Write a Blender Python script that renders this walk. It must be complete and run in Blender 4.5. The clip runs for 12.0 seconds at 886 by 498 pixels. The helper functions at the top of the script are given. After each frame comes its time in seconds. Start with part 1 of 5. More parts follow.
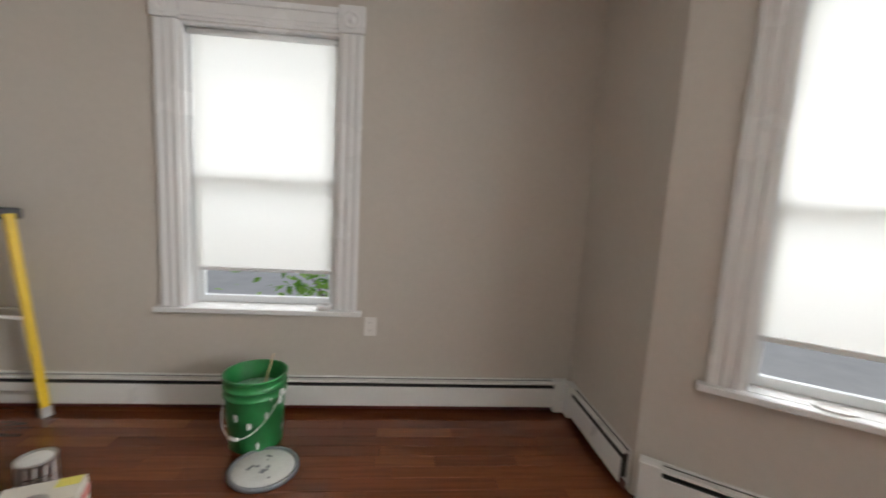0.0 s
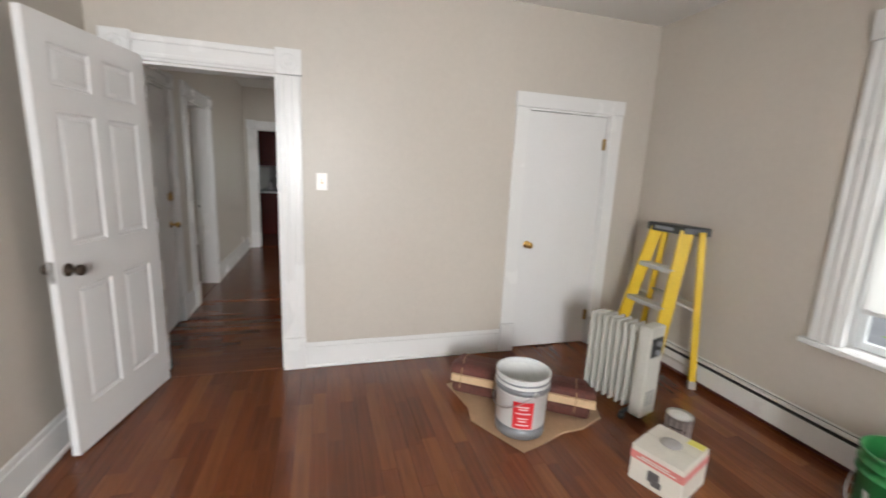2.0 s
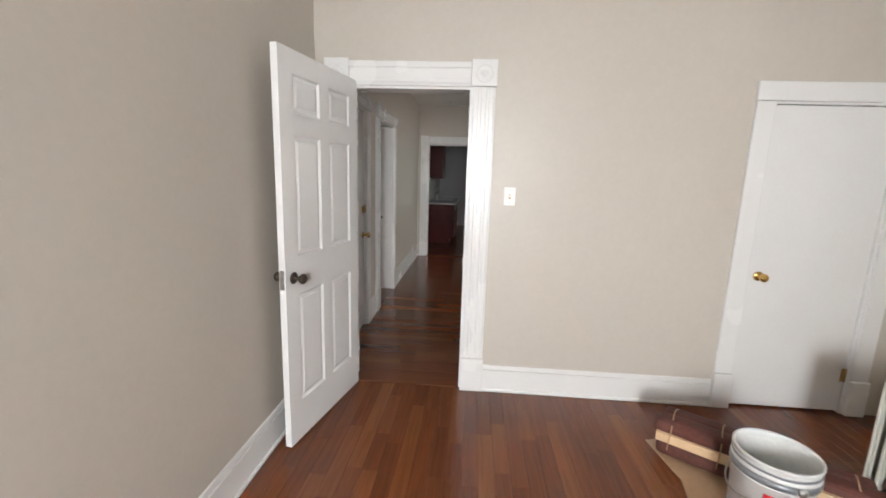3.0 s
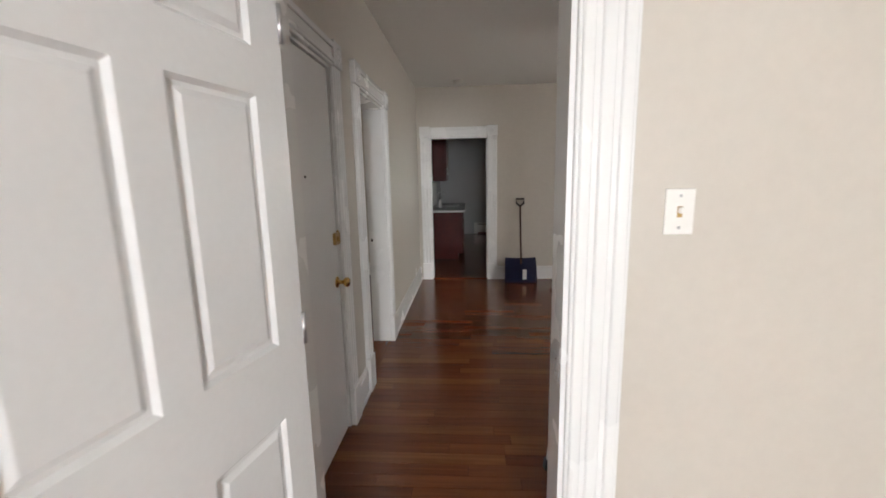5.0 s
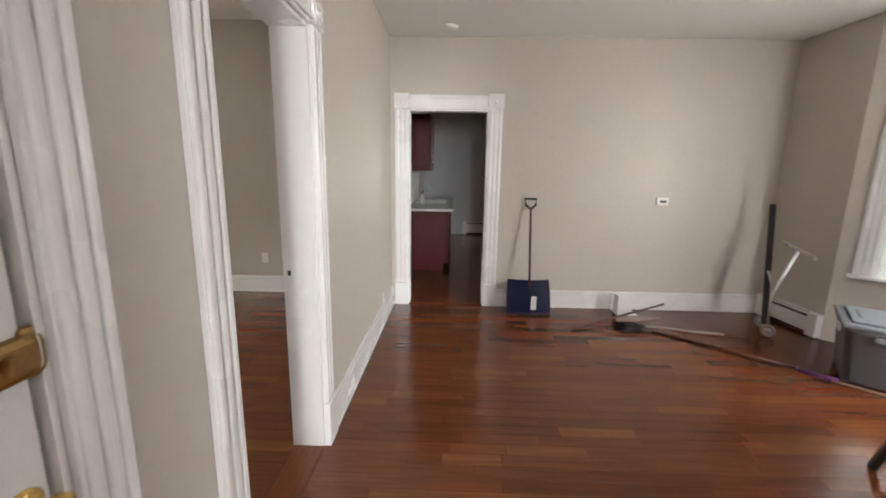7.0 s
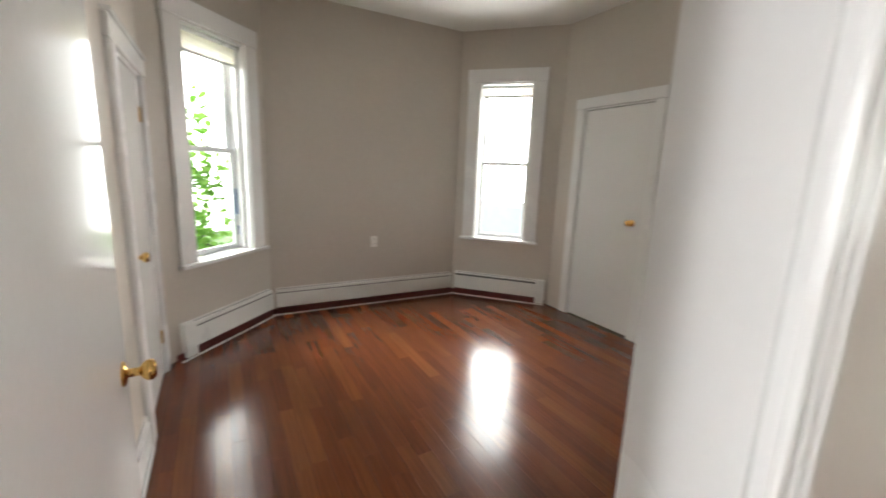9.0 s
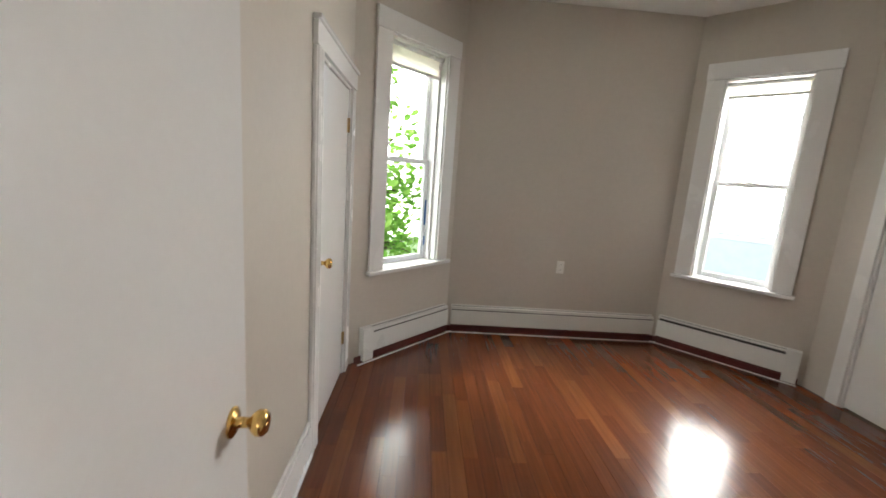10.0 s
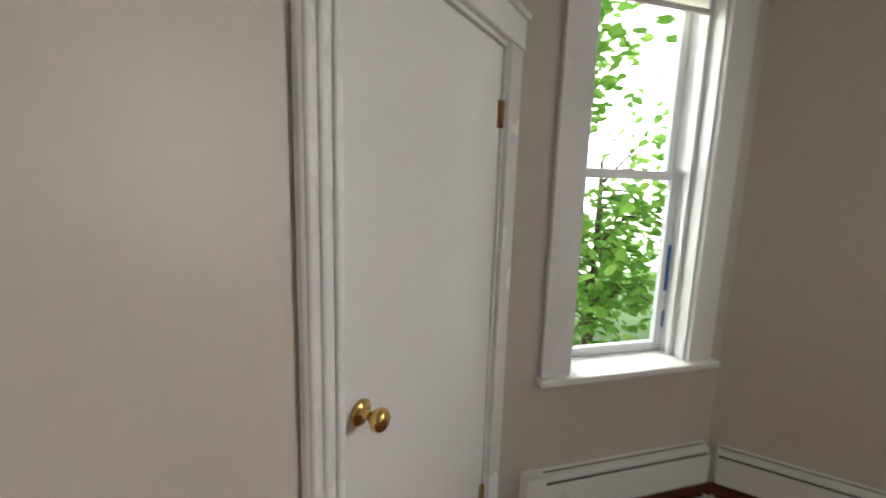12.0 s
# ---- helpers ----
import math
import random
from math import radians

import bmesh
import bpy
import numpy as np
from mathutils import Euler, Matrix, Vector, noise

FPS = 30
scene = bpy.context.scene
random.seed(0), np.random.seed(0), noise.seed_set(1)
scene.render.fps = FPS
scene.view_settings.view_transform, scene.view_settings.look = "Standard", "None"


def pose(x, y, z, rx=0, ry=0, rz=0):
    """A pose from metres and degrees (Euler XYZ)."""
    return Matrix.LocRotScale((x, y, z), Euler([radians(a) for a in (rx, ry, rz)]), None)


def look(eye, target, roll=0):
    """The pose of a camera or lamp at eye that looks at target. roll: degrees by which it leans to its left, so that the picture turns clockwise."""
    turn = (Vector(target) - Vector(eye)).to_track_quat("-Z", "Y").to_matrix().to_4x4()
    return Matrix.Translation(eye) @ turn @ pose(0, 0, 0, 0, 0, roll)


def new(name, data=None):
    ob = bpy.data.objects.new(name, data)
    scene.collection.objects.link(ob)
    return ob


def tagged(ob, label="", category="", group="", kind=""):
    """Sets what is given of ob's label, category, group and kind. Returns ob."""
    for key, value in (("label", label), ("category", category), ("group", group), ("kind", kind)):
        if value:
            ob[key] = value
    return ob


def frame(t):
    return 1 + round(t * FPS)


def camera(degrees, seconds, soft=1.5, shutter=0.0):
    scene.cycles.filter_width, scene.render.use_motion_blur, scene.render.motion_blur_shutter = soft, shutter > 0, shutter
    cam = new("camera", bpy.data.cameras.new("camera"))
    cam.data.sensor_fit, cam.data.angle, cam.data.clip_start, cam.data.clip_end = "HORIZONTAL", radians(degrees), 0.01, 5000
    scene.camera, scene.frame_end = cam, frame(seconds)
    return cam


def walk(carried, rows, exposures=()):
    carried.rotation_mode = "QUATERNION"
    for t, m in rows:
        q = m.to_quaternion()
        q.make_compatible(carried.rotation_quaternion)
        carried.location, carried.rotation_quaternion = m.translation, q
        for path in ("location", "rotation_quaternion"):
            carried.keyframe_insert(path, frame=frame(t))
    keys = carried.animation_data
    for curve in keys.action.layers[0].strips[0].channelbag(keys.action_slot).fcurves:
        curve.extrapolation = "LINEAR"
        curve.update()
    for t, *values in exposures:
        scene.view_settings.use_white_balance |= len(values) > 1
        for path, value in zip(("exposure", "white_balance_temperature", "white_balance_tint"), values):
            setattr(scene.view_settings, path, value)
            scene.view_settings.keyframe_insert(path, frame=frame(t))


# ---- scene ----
cam = camera(94.8, 12.0, soft=1.7, shutter=0.3)
PATH = [
    (0, (0.494, 0.195, 1.334), (0.679, 2.17, 1.075), 3.2),
    (0.5, (0.591, 0.295, 1.445), (-0.083, 2.141, 1.072), 2.5),
    (1, (0.543, 0.168, 1.455), (-0.704, 1.685, 1.076), 2.4),
    (1.5, (0.559, 0.02, 1.449), (-1.067, 1.116, 1.059), 2.9),
    (2, (0.622, -0.033, 1.453), (-1.26, 0.531, 1.08), 2.6),
    (2.5, (0.587, -0.146, 1.475), (-1.376, -0.078, 1.105), 2.3),
    (3, (0.344, -0.269, 1.466), (-1.62, -0.407, 1.113), 1.8),
    (3.2, (0.224, -0.305, 1.457), (-1.739, -0.432, 1.094), 1.4),
    (4.8, (-1.078, -0.552, 1.455), (-3.046, -0.698, 1.131), -0.9),
    (5, (-1.25, -0.566, 1.442), (-3.217, -0.695, 1.104), -1.2),
    (5.5, (-1.637, -0.626, 1.43), (-3.596, -0.714, 1.039), -0.9),
    (6, (-2.082, -0.688, 1.427), (-4.037, -0.604, 1.017), 0.5),
    (6.5, (-2.5, -0.647, 1.431), (-4.463, -0.614, 1.049), -0.9),
    (6.7, (-2.637, -0.622, 1.425), (-4.601, -0.598, 1.044), -0.2),
    (8.5, (-3.928, -0.935, 1.454), (-5.448, -2.17, 1.063), 3.6),
    (9, (-4.183, -1.084, 1.434), (-5.136, -2.801, 1.056), 2.2),
    (9.5, (-4.259, -1.256, 1.43), (-4.564, -3.196, 1.054), 2.8),
    (10, (-4.303, -1.517, 1.42), (-4.412, -3.483, 1.071), 4.1),
    (10.5, (-4.398, -1.853, 1.408), (-4.38, -3.823, 1.06), 2.5),
    (11, (-4.426, -2.244, 1.43), (-4.29, -4.211, 1.096), 1.7),
    (11.5, (-4.348, -2.589, 1.459), (-3.78, -4.473, 1.1), -1.2),
    (12, (-4.367, -2.909, 1.454), (-3.363, -4.611, 1.147), 1.8),
]
walk(cam, [(t, look(eye, target, roll)) for t, eye, target, roll in PATH],
     [(0.0, -0.5), (1.0, -0.3), (1.5, -0.3), (2.5, -0.05), (3.0, 0.0), (5.0, 0.25), (5.5, 0.2), (6.0, 0.85), (6.5, 1.15), (8.5, 1.22), (9.5, 1.15), (10.5, 1.0), (11.0, 0.85), (11.5, 0.7), (12.0, 0.6)])

# ---------------------------------------------------------------- world and light
world = bpy.data.worlds.new("world")
scene.world = world
world.use_nodes = True
wn = world.node_tree.nodes
sky = wn.new("ShaderNodeTexSky")
sky.sky_type = "NISHITA"
sky.sun_disc = False
sky.sun_elevation, sky.sun_rotation = radians(58), radians(21)
wn["Background"].inputs["Strength"].default_value = 0.12
world.node_tree.links.new(sky.outputs["Color"], wn["Background"].inputs["Color"])
sun = new("sun", bpy.data.lights.new("sun", "SUN"))
sun.data.energy, sun.data.angle, sun.data.color = 1.4, radians(10), (1.0, 0.96, 0.9)
sun.matrix_world = look((0, 0, 20), (-3.5, -9, 4))

# watts of the area lamps added outside the windows in place of sky light
SKY_W = {"front": 24, "bay": 32, "east": 285, "garden": 270, "side": 42, "living": 30, "north": 20, "corner": 40, "kitchen": 190}

# ---------------------------------------------------------------- materials
def mat(name, color, rough=0.5, metal=0.0, var=0.06, scale=6.0, bump=0.0, bscale=120.0, coat=0.0, fine=60.0):
    """A painted or solid surface: broad and fine variation of tone, uneven gloss, fine relief."""
    m = bpy.data.materials.new(name)
    m.use_nodes = True
    n, l = m.node_tree.nodes, m.node_tree.links
    b = n["Principled BSDF"]
    b.inputs["Metallic"].default_value = metal
    b.inputs["Coat Weight"].default_value = coat
    pos = n.new("ShaderNodeNewGeometry")
    def noise_tex(s, detail=3.0):
        t = n.new("ShaderNodeTexNoise")
        t.inputs["Scale"].default_value, t.inputs["Detail"].default_value = s, detail
        l.new(pos.outputs["Position"], t.inputs["Vector"])
        return t
    big, small = noise_tex(scale), noise_tex(fine, 5.0)
    add = n.new("ShaderNodeMath")
    add.operation = "ADD"
    l.new(big.outputs["Fac"], add.inputs[0]), l.new(small.outputs["Fac"], add.inputs[1])
    ramp = n.new("ShaderNodeMapRange")
    ramp.inputs["From Min"].default_value, ramp.inputs["From Max"].default_value = 0.6, 1.4
    ramp.inputs["To Min"].default_value, ramp.inputs["To Max"].default_value = 1 - var, 1 + var
    l.new(add.outputs[0], ramp.inputs["Value"])
    mul = n.new("ShaderNodeVectorMath")
    mul.operation = "SCALE"
    mul.inputs[0].default_value = color
    l.new(ramp.outputs["Result"], mul.inputs["Scale"])
    l.new(mul.outputs["Vector"], b.inputs["Base Color"])
    rr = n.new("ShaderNodeMapRange")
    rr.inputs["To Min"].default_value, rr.inputs["To Max"].default_value = max(0.02, rough - 0.08), rough + 0.08
    l.new(big.outputs["Fac"], rr.inputs["Value"]), l.new(rr.outputs["Result"], b.inputs["Roughness"])
    if bump:
        bt = noise_tex(bscale, 4.0)
        bn = n.new("ShaderNodeBump")
        bn.inputs["Strength"].default_value, bn.inputs["Distance"].default_value = bump, 0.002
        l.new(bt.outputs["Fac"], bn.inputs["Height"]), l.new(bn.outputs["Normal"], b.inputs["Normal"])
    return m


def wood_floor(name, along_y, islands):
    """Varnished red-brown strip flooring; each strip takes its own tone and grain."""
    m = bpy.data.materials.new(name)
    m.use_nodes = True
    n, l = m.node_tree.nodes, m.node_tree.links
    b = n["Principled BSDF"]
    geo = n.new("ShaderNodeNewGeometry")
    if islands:
        rnd = geo.outputs["Random Per Island"]
    else:
        rnd = n.new("ShaderNodeObjectInfo").outputs["Random"]
    shift = n.new("ShaderNodeMath")
    shift.operation, shift.inputs[1].default_value = "MULTIPLY", 37.0
    l.new(rnd, shift.inputs[0])
    comb = n.new("ShaderNodeCombineXYZ")
    for i in range(3):
        l.new(shift.outputs[0], comb.inputs[i])
    add = n.new("ShaderNodeVectorMath")
    add.operation = "ADD"
    l.new(geo.outputs["Position"], add.inputs[0]), l.new(comb.outputs[0], add.inputs[1])
    mp = n.new("ShaderNodeMapping")
    mp.inputs["Scale"].default_value = (34, 1.6, 8) if along_y else (1.6, 34, 8)
    l.new(add.outputs[0], mp.inputs["Vector"])
    grain = n.new("ShaderNodeTexNoise")
    grain.inputs["Scale"].default_value, grain.inputs["Detail"].default_value, grain.inputs["Distortion"].default_value = 1.5, 6.0, 0.6
    l.new(mp.outputs[0], grain.inputs["Vector"])
    tone = n.new("ShaderNodeValToRGB")
    tone.color_ramp.interpolation = "EASE"
    e = tone.color_ramp.elements
    e[0].position, e[0].color = 0.0, (0.112, 0.0295, 0.0102, 1)
    e[1].position, e[1].color = 1.0, (0.190, 0.062, 0.020, 1)
    for p, c in ((0.3, (0.130, 0.036, 0.0122, 1)), (0.75, (0.150, 0.044, 0.0146, 1))):
        x = e.new(p)
        x.color = c
    l.new(rnd, tone.inputs["Fac"])
    gr = n.new("ShaderNodeMapRange")
    gr.inputs["From Min"].default_value, gr.inputs["From Max"].default_value = 0.3, 0.7
    gr.inputs["To Min"].default_value, gr.inputs["To Max"].default_value = 0.78, 1.16
    l.new(grain.outputs["Fac"], gr.inputs["Value"])
    mul = n.new("ShaderNodeVectorMath")
    mul.operation = "SCALE"
    l.new(tone.outputs["Color"], mul.inputs[0]), l.new(gr.outputs["Result"], mul.inputs["Scale"])
    l.new(mul.outputs["Vector"], b.inputs["Base Color"])
    wear = n.new("ShaderNodeTexNoise")
    wear.inputs["Scale"].default_value, wear.inputs["Detail"].default_value = 3.0, 6.0
    l.new(geo.outputs["Position"], wear.inputs["Vector"])
    rr = n.new("ShaderNodeMapRange")
    rr.inputs["To Min"].default_value, rr.inputs["To Max"].default_value = 0.11, 0.27
    l.new(wear.outputs["Fac"], rr.inputs["Value"]), l.new(rr.outputs["Result"], b.inputs["Roughness"])
    b.inputs["Specular IOR Level"].default_value = 0.5
    bn = n.new("ShaderNodeBump")
    bn.inputs["Strength"].default_value, bn.inputs["Distance"].default_value = 0.03, 0.001
    l.new(grain.outputs["Fac"], bn.inputs["Height"]), l.new(bn.outputs["Normal"], b.inputs["Normal"])
    return m


def glass_mat():
    m = bpy.data.materials.new("window_glass")
    m.use_nodes = True
    b = m.node_tree.nodes["Principled BSDF"]
    b.inputs["Base Color"].default_value = (0.98, 1, 0.99, 1)
    b.inputs["Roughness"].default_value, b.inputs["Transmission Weight"].default_value, b.inputs["IOR"].default_value = 0.0, 1.0, 1.02
    return m


def cloth_mat(name, color, through_share):
    m = bpy.data.materials.new(name)
    m.use_nodes = True
    n, l = m.node_tree.nodes, m.node_tree.links
    b, out = n["Principled BSDF"], n["Material Output"]
    b.inputs["Base Color"].default_value, b.inputs["Roughness"].default_value = (*color, 1), 0.85
    tr = n.new("ShaderNodeBsdfTranslucent")
    weave = n.new("ShaderNodeTexNoise")
    weave.inputs["Scale"].default_value = 240.0
    mixc = n.new("ShaderNodeMapRange")
    mixc.inputs["To Min"].default_value, mixc.inputs["To Max"].default_value = 0.92, 1.0
    sc = n.new("ShaderNodeVectorMath")
    sc.operation, sc.inputs[0].default_value = "SCALE", color
    l.new(weave.outputs["Fac"], mixc.inputs["Value"]), l.new(mixc.outputs["Result"], sc.inputs["Scale"])
    l.new(sc.outputs["Vector"], tr.inputs["Color"])
    mix = n.new("ShaderNodeMixShader")
    mix.inputs["Fac"].default_value = through_share
    l.new(b.outputs[0], mix.inputs[1]), l.new(tr.outputs[0], mix.inputs[2]), l.new(mix.outputs[0], out.inputs["Surface"])
    return m


WALL = mat("wall_paint", (0.555, 0.508, 0.45), 0.42, var=0.035, scale=1.3, bump=0.10, bscale=260, fine=30)
GREY = mat("kitchen_paint", (0.46, 0.46, 0.47), 0.5, var=0.03, scale=1.3, bump=0.10, bscale=260)
CEIL = mat("ceiling_paint", (0.80, 0.79, 0.76), 0.75, var=0.02, scale=1.0, bump=0.12, bscale=180)
TRIM = mat("white_trim_paint", (0.80, 0.795, 0.785), 0.26, var=0.012, scale=2.5, bump=0.008, bscale=40)
DOORP = mat("door_paint", (0.78, 0.775, 0.77), 0.22, var=0.025, scale=3, bump=0.06, bscale=70)
GLOSSD = mat("gloss_door_paint", (0.78, 0.775, 0.765), 0.13, var=0.02, scale=2.2, bump=0.05, bscale=14)
VINYL = mat("window_vinyl", (0.80, 0.82, 0.83), 0.3, var=0.02)
METALW = mat("heater_enamel", (0.76, 0.755, 0.725), 0.3, var=0.03, scale=4, bump=0.04)
UNDER = mat("floor_joint", (0.07, 0.022, 0.010), 0.5)
# near-black colour painted in for the shade inside slots and holes
SLOT_SHADE = mat("slot_shade", (0.03, 0.028, 0.026), 0.6)
MAROON = mat("old_floor_paint", (0.10, 0.018, 0.014), 0.35, var=0.15, scale=9)
BRASS = mat("brass", (0.72, 0.47, 0.16), 0.2, metal=1.0, var=0.12, scale=40)
OLDBRASS = mat("aged_brass", (0.42, 0.27, 0.11), 0.34, metal=1.0, var=0.25, scale=50)
BRONZE = mat("dark_bronze", (0.07, 0.05, 0.038), 0.35, metal=0.8, var=0.2, scale=40)
STEEL = mat("steel", (0.55, 0.55, 0.55), 0.3, metal=1.0, var=0.1, scale=30)
ALU = mat("aluminium", (0.62, 0.61, 0.58), 0.36, metal=0.9, var=0.12, scale=18, fine=90)
PLATE = mat("switch_plastic", (0.82, 0.80, 0.76), 0.3, var=0.02)
YELLOW = mat("yellow_fibreglass", (0.74, 0.50, 0.02), 0.42, var=0.10, scale=9)
BLACK = mat("black_plastic", (0.018, 0.018, 0.02), 0.42, var=0.2)
GREEN = mat("green_plastic", (0.022, 0.19, 0.05), 0.38, var=0.18, scale=14)
PAINTW = mat("dried_white_paint", (0.76, 0.76, 0.74), 0.45, var=0.08, scale=22, bump=0.2, bscale=60)
PAILW = mat("pail_white", (0.70, 0.70, 0.69), 0.35, var=0.06, scale=12)
PAILG = mat("pail_grey", (0.25, 0.26, 0.28), 0.35, metal=0.3, var=0.12)
LABELR = mat("label_red", (0.55, 0.022, 0.03), 0.4, var=0.08)
LABELW = mat("label_white", (0.75, 0.73, 0.71), 0.4, var=0.03)
OILHEAT = mat("heater_cream", (0.55, 0.54, 0.49), 0.36, var=0.06, scale=6)
KRAFT = mat("kraft_paper", (0.38, 0.24, 0.14), 0.8, var=0.12, scale=9, bump=0.3, bscale=40)
BUNDLE = mat("brown_cloth", (0.085, 0.022, 0.014), 0.75, var=0.4, scale=14, bump=0.6, bscale=70)
BATTEN = mat("pine_batten", (0.60, 0.43, 0.26), 0.6, var=0.12, scale=10)
CARD = mat("white_carton", (0.70, 0.66, 0.58), 0.6, var=0.06, scale=14)
CARDPINK = mat("carton_red_print", (0.62, 0.20, 0.18), 0.55, var=0.08)
CARDDARK = mat("carton_dark_print", (0.10, 0.09, 0.09), 0.55)
CARDYEL = mat("carton_yellow_print", (0.75, 0.68, 0.15), 0.55)
CHERRY = mat("cherry_cabinet", (0.075, 0.007, 0.006), 0.4, var=0.22, scale=7, fine=50)
CHERRY.node_tree.nodes["Principled BSDF"].inputs["Specular IOR Level"].default_value = 0.12
GRANITE = mat("grey_counter", (0.16, 0.165, 0.17), 0.3, var=0.4, scale=80, fine=200)
NAVY = mat("navy_plastic", (0.012, 0.016, 0.075), 0.35, var=0.15)
BIN = mat("grey_bin_plastic", (0.155, 0.165, 0.185), 0.45, var=0.06)
BINLID = mat("grey_lid_plastic", (0.27, 0.30, 0.34), 0.4, var=0.06)
BROWNPOLE = mat("brown_pole", (0.075, 0.026, 0.018), 0.4, var=0.2)
GREYPOLE = mat("grey_pole", (0.40, 0.37, 0.36), 0.4, var=0.1)
PURPLE = mat("purple_plastic", (0.10, 0.018, 0.13), 0.35)
BLUETAPE = mat("blue_tape", (0.02, 0.13, 0.36), 0.6, var=0.15)
BRISTLE = mat("black_bristle", (0.012, 0.012, 0.016), 0.8, var=0.3)
FROST = cloth_mat("frosted_glass", (0.80, 0.75, 0.64), 0.4)
SHADE = cloth_mat("roller_shade_cloth", (0.86, 0.85, 0.82), 0.42)
SHADEUP = cloth_mat("rolled_shade_cloth", (0.80, 0.76, 0.66), 0.3)
GLASS = glass_mat()
HAZE = bpy.data.materials.new("bright_overcast_sky")
HAZE.use_nodes = True
HAZE.node_tree.nodes["Principled BSDF"].inputs["Emission Color"].default_value = (1.0, 1.0, 0.97, 1)
HAZE.node_tree.nodes["Principled BSDF"].inputs["Emission Strength"].default_value = 4.0
HAZE.node_tree.nodes["Principled BSDF"].inputs["Base Color"].default_value = (0.8, 0.8, 0.8, 1)
SIDING = mat("white_siding", (0.52, 0.53, 0.55), 0.6, var=0.05, scale=2)
SIDINGB = mat("blue_grey_base", (0.42, 0.47, 0.53), 0.7, var=0.08)
ROOF = mat("roof_shingle", (0.09, 0.09, 0.095), 0.85, var=0.2, scale=10)
GRASS = mat("grass", (0.07, 0.13, 0.035), 0.9, var=0.35, scale=1.5)
BARK = mat("bark", (0.12, 0.085, 0.06), 0.9, var=0.3, scale=20, bump=0.6)
ROSE = mat("red_petals", (0.55, 0.05, 0.04), 0.6, var=0.15)


def leaf_mat():
    m = cloth_mat("leaf", (0.17, 0.40, 0.05), 0.6)
    n, l = m.node_tree.nodes, m.node_tree.links
    geo = n.new("ShaderNodeNewGeometry")
    ramp = n.new("ShaderNodeValToRGB")
    ramp.color_ramp.elements[0].color = (0.12, 0.29, 0.04, 1)
    ramp.color_ramp.elements[1].color = (0.36, 0.58, 0.13, 1)
    l.new(geo.outputs["Random Per Island"], ramp.inputs["Fac"])
    l.new(ramp.outputs["Color"], n["Principled BSDF"].inputs["Base Color"])
    for node in n:
        if node.bl_idname == "ShaderNodeBsdfTranslucent":
            l.new(ramp.outputs["Color"], node.inputs["Color"])
    return m


LEAF = leaf_mat()
FLOOR_X, FLOOR_Y = wood_floor("strip_floor_a", False, False), wood_floor("strip_floor_b", True, False)
FLOOR_XI, FLOOR_YI = wood_floor("strip_floor_c", False, True), wood_floor("strip_floor_d", True, True)

# ---------------------------------------------------------------- mesh helpers
def box(bm, x0, y0, z0, x1, y1, z1, bevel=0.0, seg=1, m=None):
    r = bmesh.ops.create_cube(bm, size=1.0)
    vs = r["verts"]
    for v in vs:
        v.co = Vector(((x0 + x1) / 2 + v.co.x * (x1 - x0), (y0 + y1) / 2 + v.co.y * (y1 - y0), (z0 + z1) / 2 + v.co.z * (z1 - z0)))
    if bevel:
        es = list({e for v in vs for e in v.link_edges})
        o = bmesh.ops.bevel(bm, geom=es, offset=bevel, segments=seg, affect="EDGES", profile=0.5)
        vs = list({v for f in o["faces"] for v in f.verts})
    if m:
        bmesh.ops.transform(bm, matrix=m, verts=vs)
    return bm


def lathe(bm, profile, seg=24, m=None):
    """Turns (radius, height) pairs about z."""
    rings = []
    for r, z in profile:
        if r < 1e-5:
            rings.append([bm.verts.new((0, 0, z))])
        else:
            rings.append([bm.verts.new((r * math.cos(2 * math.pi * i / seg), r * math.sin(2 * math.pi * i / seg), z)) for i in range(seg)])
    for a, b in zip(rings, rings[1:]):
        for i in range(seg):
            j = (i + 1) % seg
            if len(a) == 1 and len(b) > 1:
                f = bm.faces.new((a[0], b[i], b[j]))
            elif len(b) == 1 and len(a) > 1:
                f = bm.faces.new((a[i], b[0], a[j]))
            elif len(a) > 1:
                f = bm.faces.new((a[i], a[j], b[j], b[i]))
            else:
                continue
            f.smooth = True
    if m:
        bmesh.ops.transform(bm, matrix=m, verts=[v for r in rings for v in r])
    return bm


def tube(bm, pts, r, seg=10, r2=None):
    """A round bar along points, tapered from r to r2."""
    pts = [Vector(p) for p in pts]
    rings = []
    for i, p in enumerate(pts):
        d = (pts[min(i + 1, len(pts) - 1)] - pts[max(i - 1, 0)]).normalized()
        q = d.to_track_quat("Z", "Y")
        rad = r if r2 is None else r + (r2 - r) * i / (len(pts) - 1)
        rings.append([bm.verts.new(p + q @ Vector((rad * math.cos(2 * math.pi * k / seg), rad * math.sin(2 * math.pi * k / seg), 0))) for k in range(seg)])
    for a, b in zip(rings, rings[1:]):
        for k in range(seg):
            bm.faces.new((a[k], a[(k + 1) % seg], b[(k + 1) % seg], b[k])).smooth = True
    bm.faces.new(rings[0][::-1]), bm.faces.new(rings[-1])
    return bm


def bar(bm, a, b, w, d, bevel=0.0, side=(0, 0, 1)):
    """A square bar from a to b, w across, d along the given side direction."""
    a, b = Vector(a), Vector(b)
    z = (b - a).normalized()
    y = (Vector(side) - z * z.dot(Vector(side))).normalized()
    x = y.cross(z)
    m = Matrix((x, y, z)).transposed().to_4x4()
    m.translation = a
    return box(bm, -w / 2, -d / 2, 0, w / 2, d / 2, (b - a).length, bevel, 1, m)


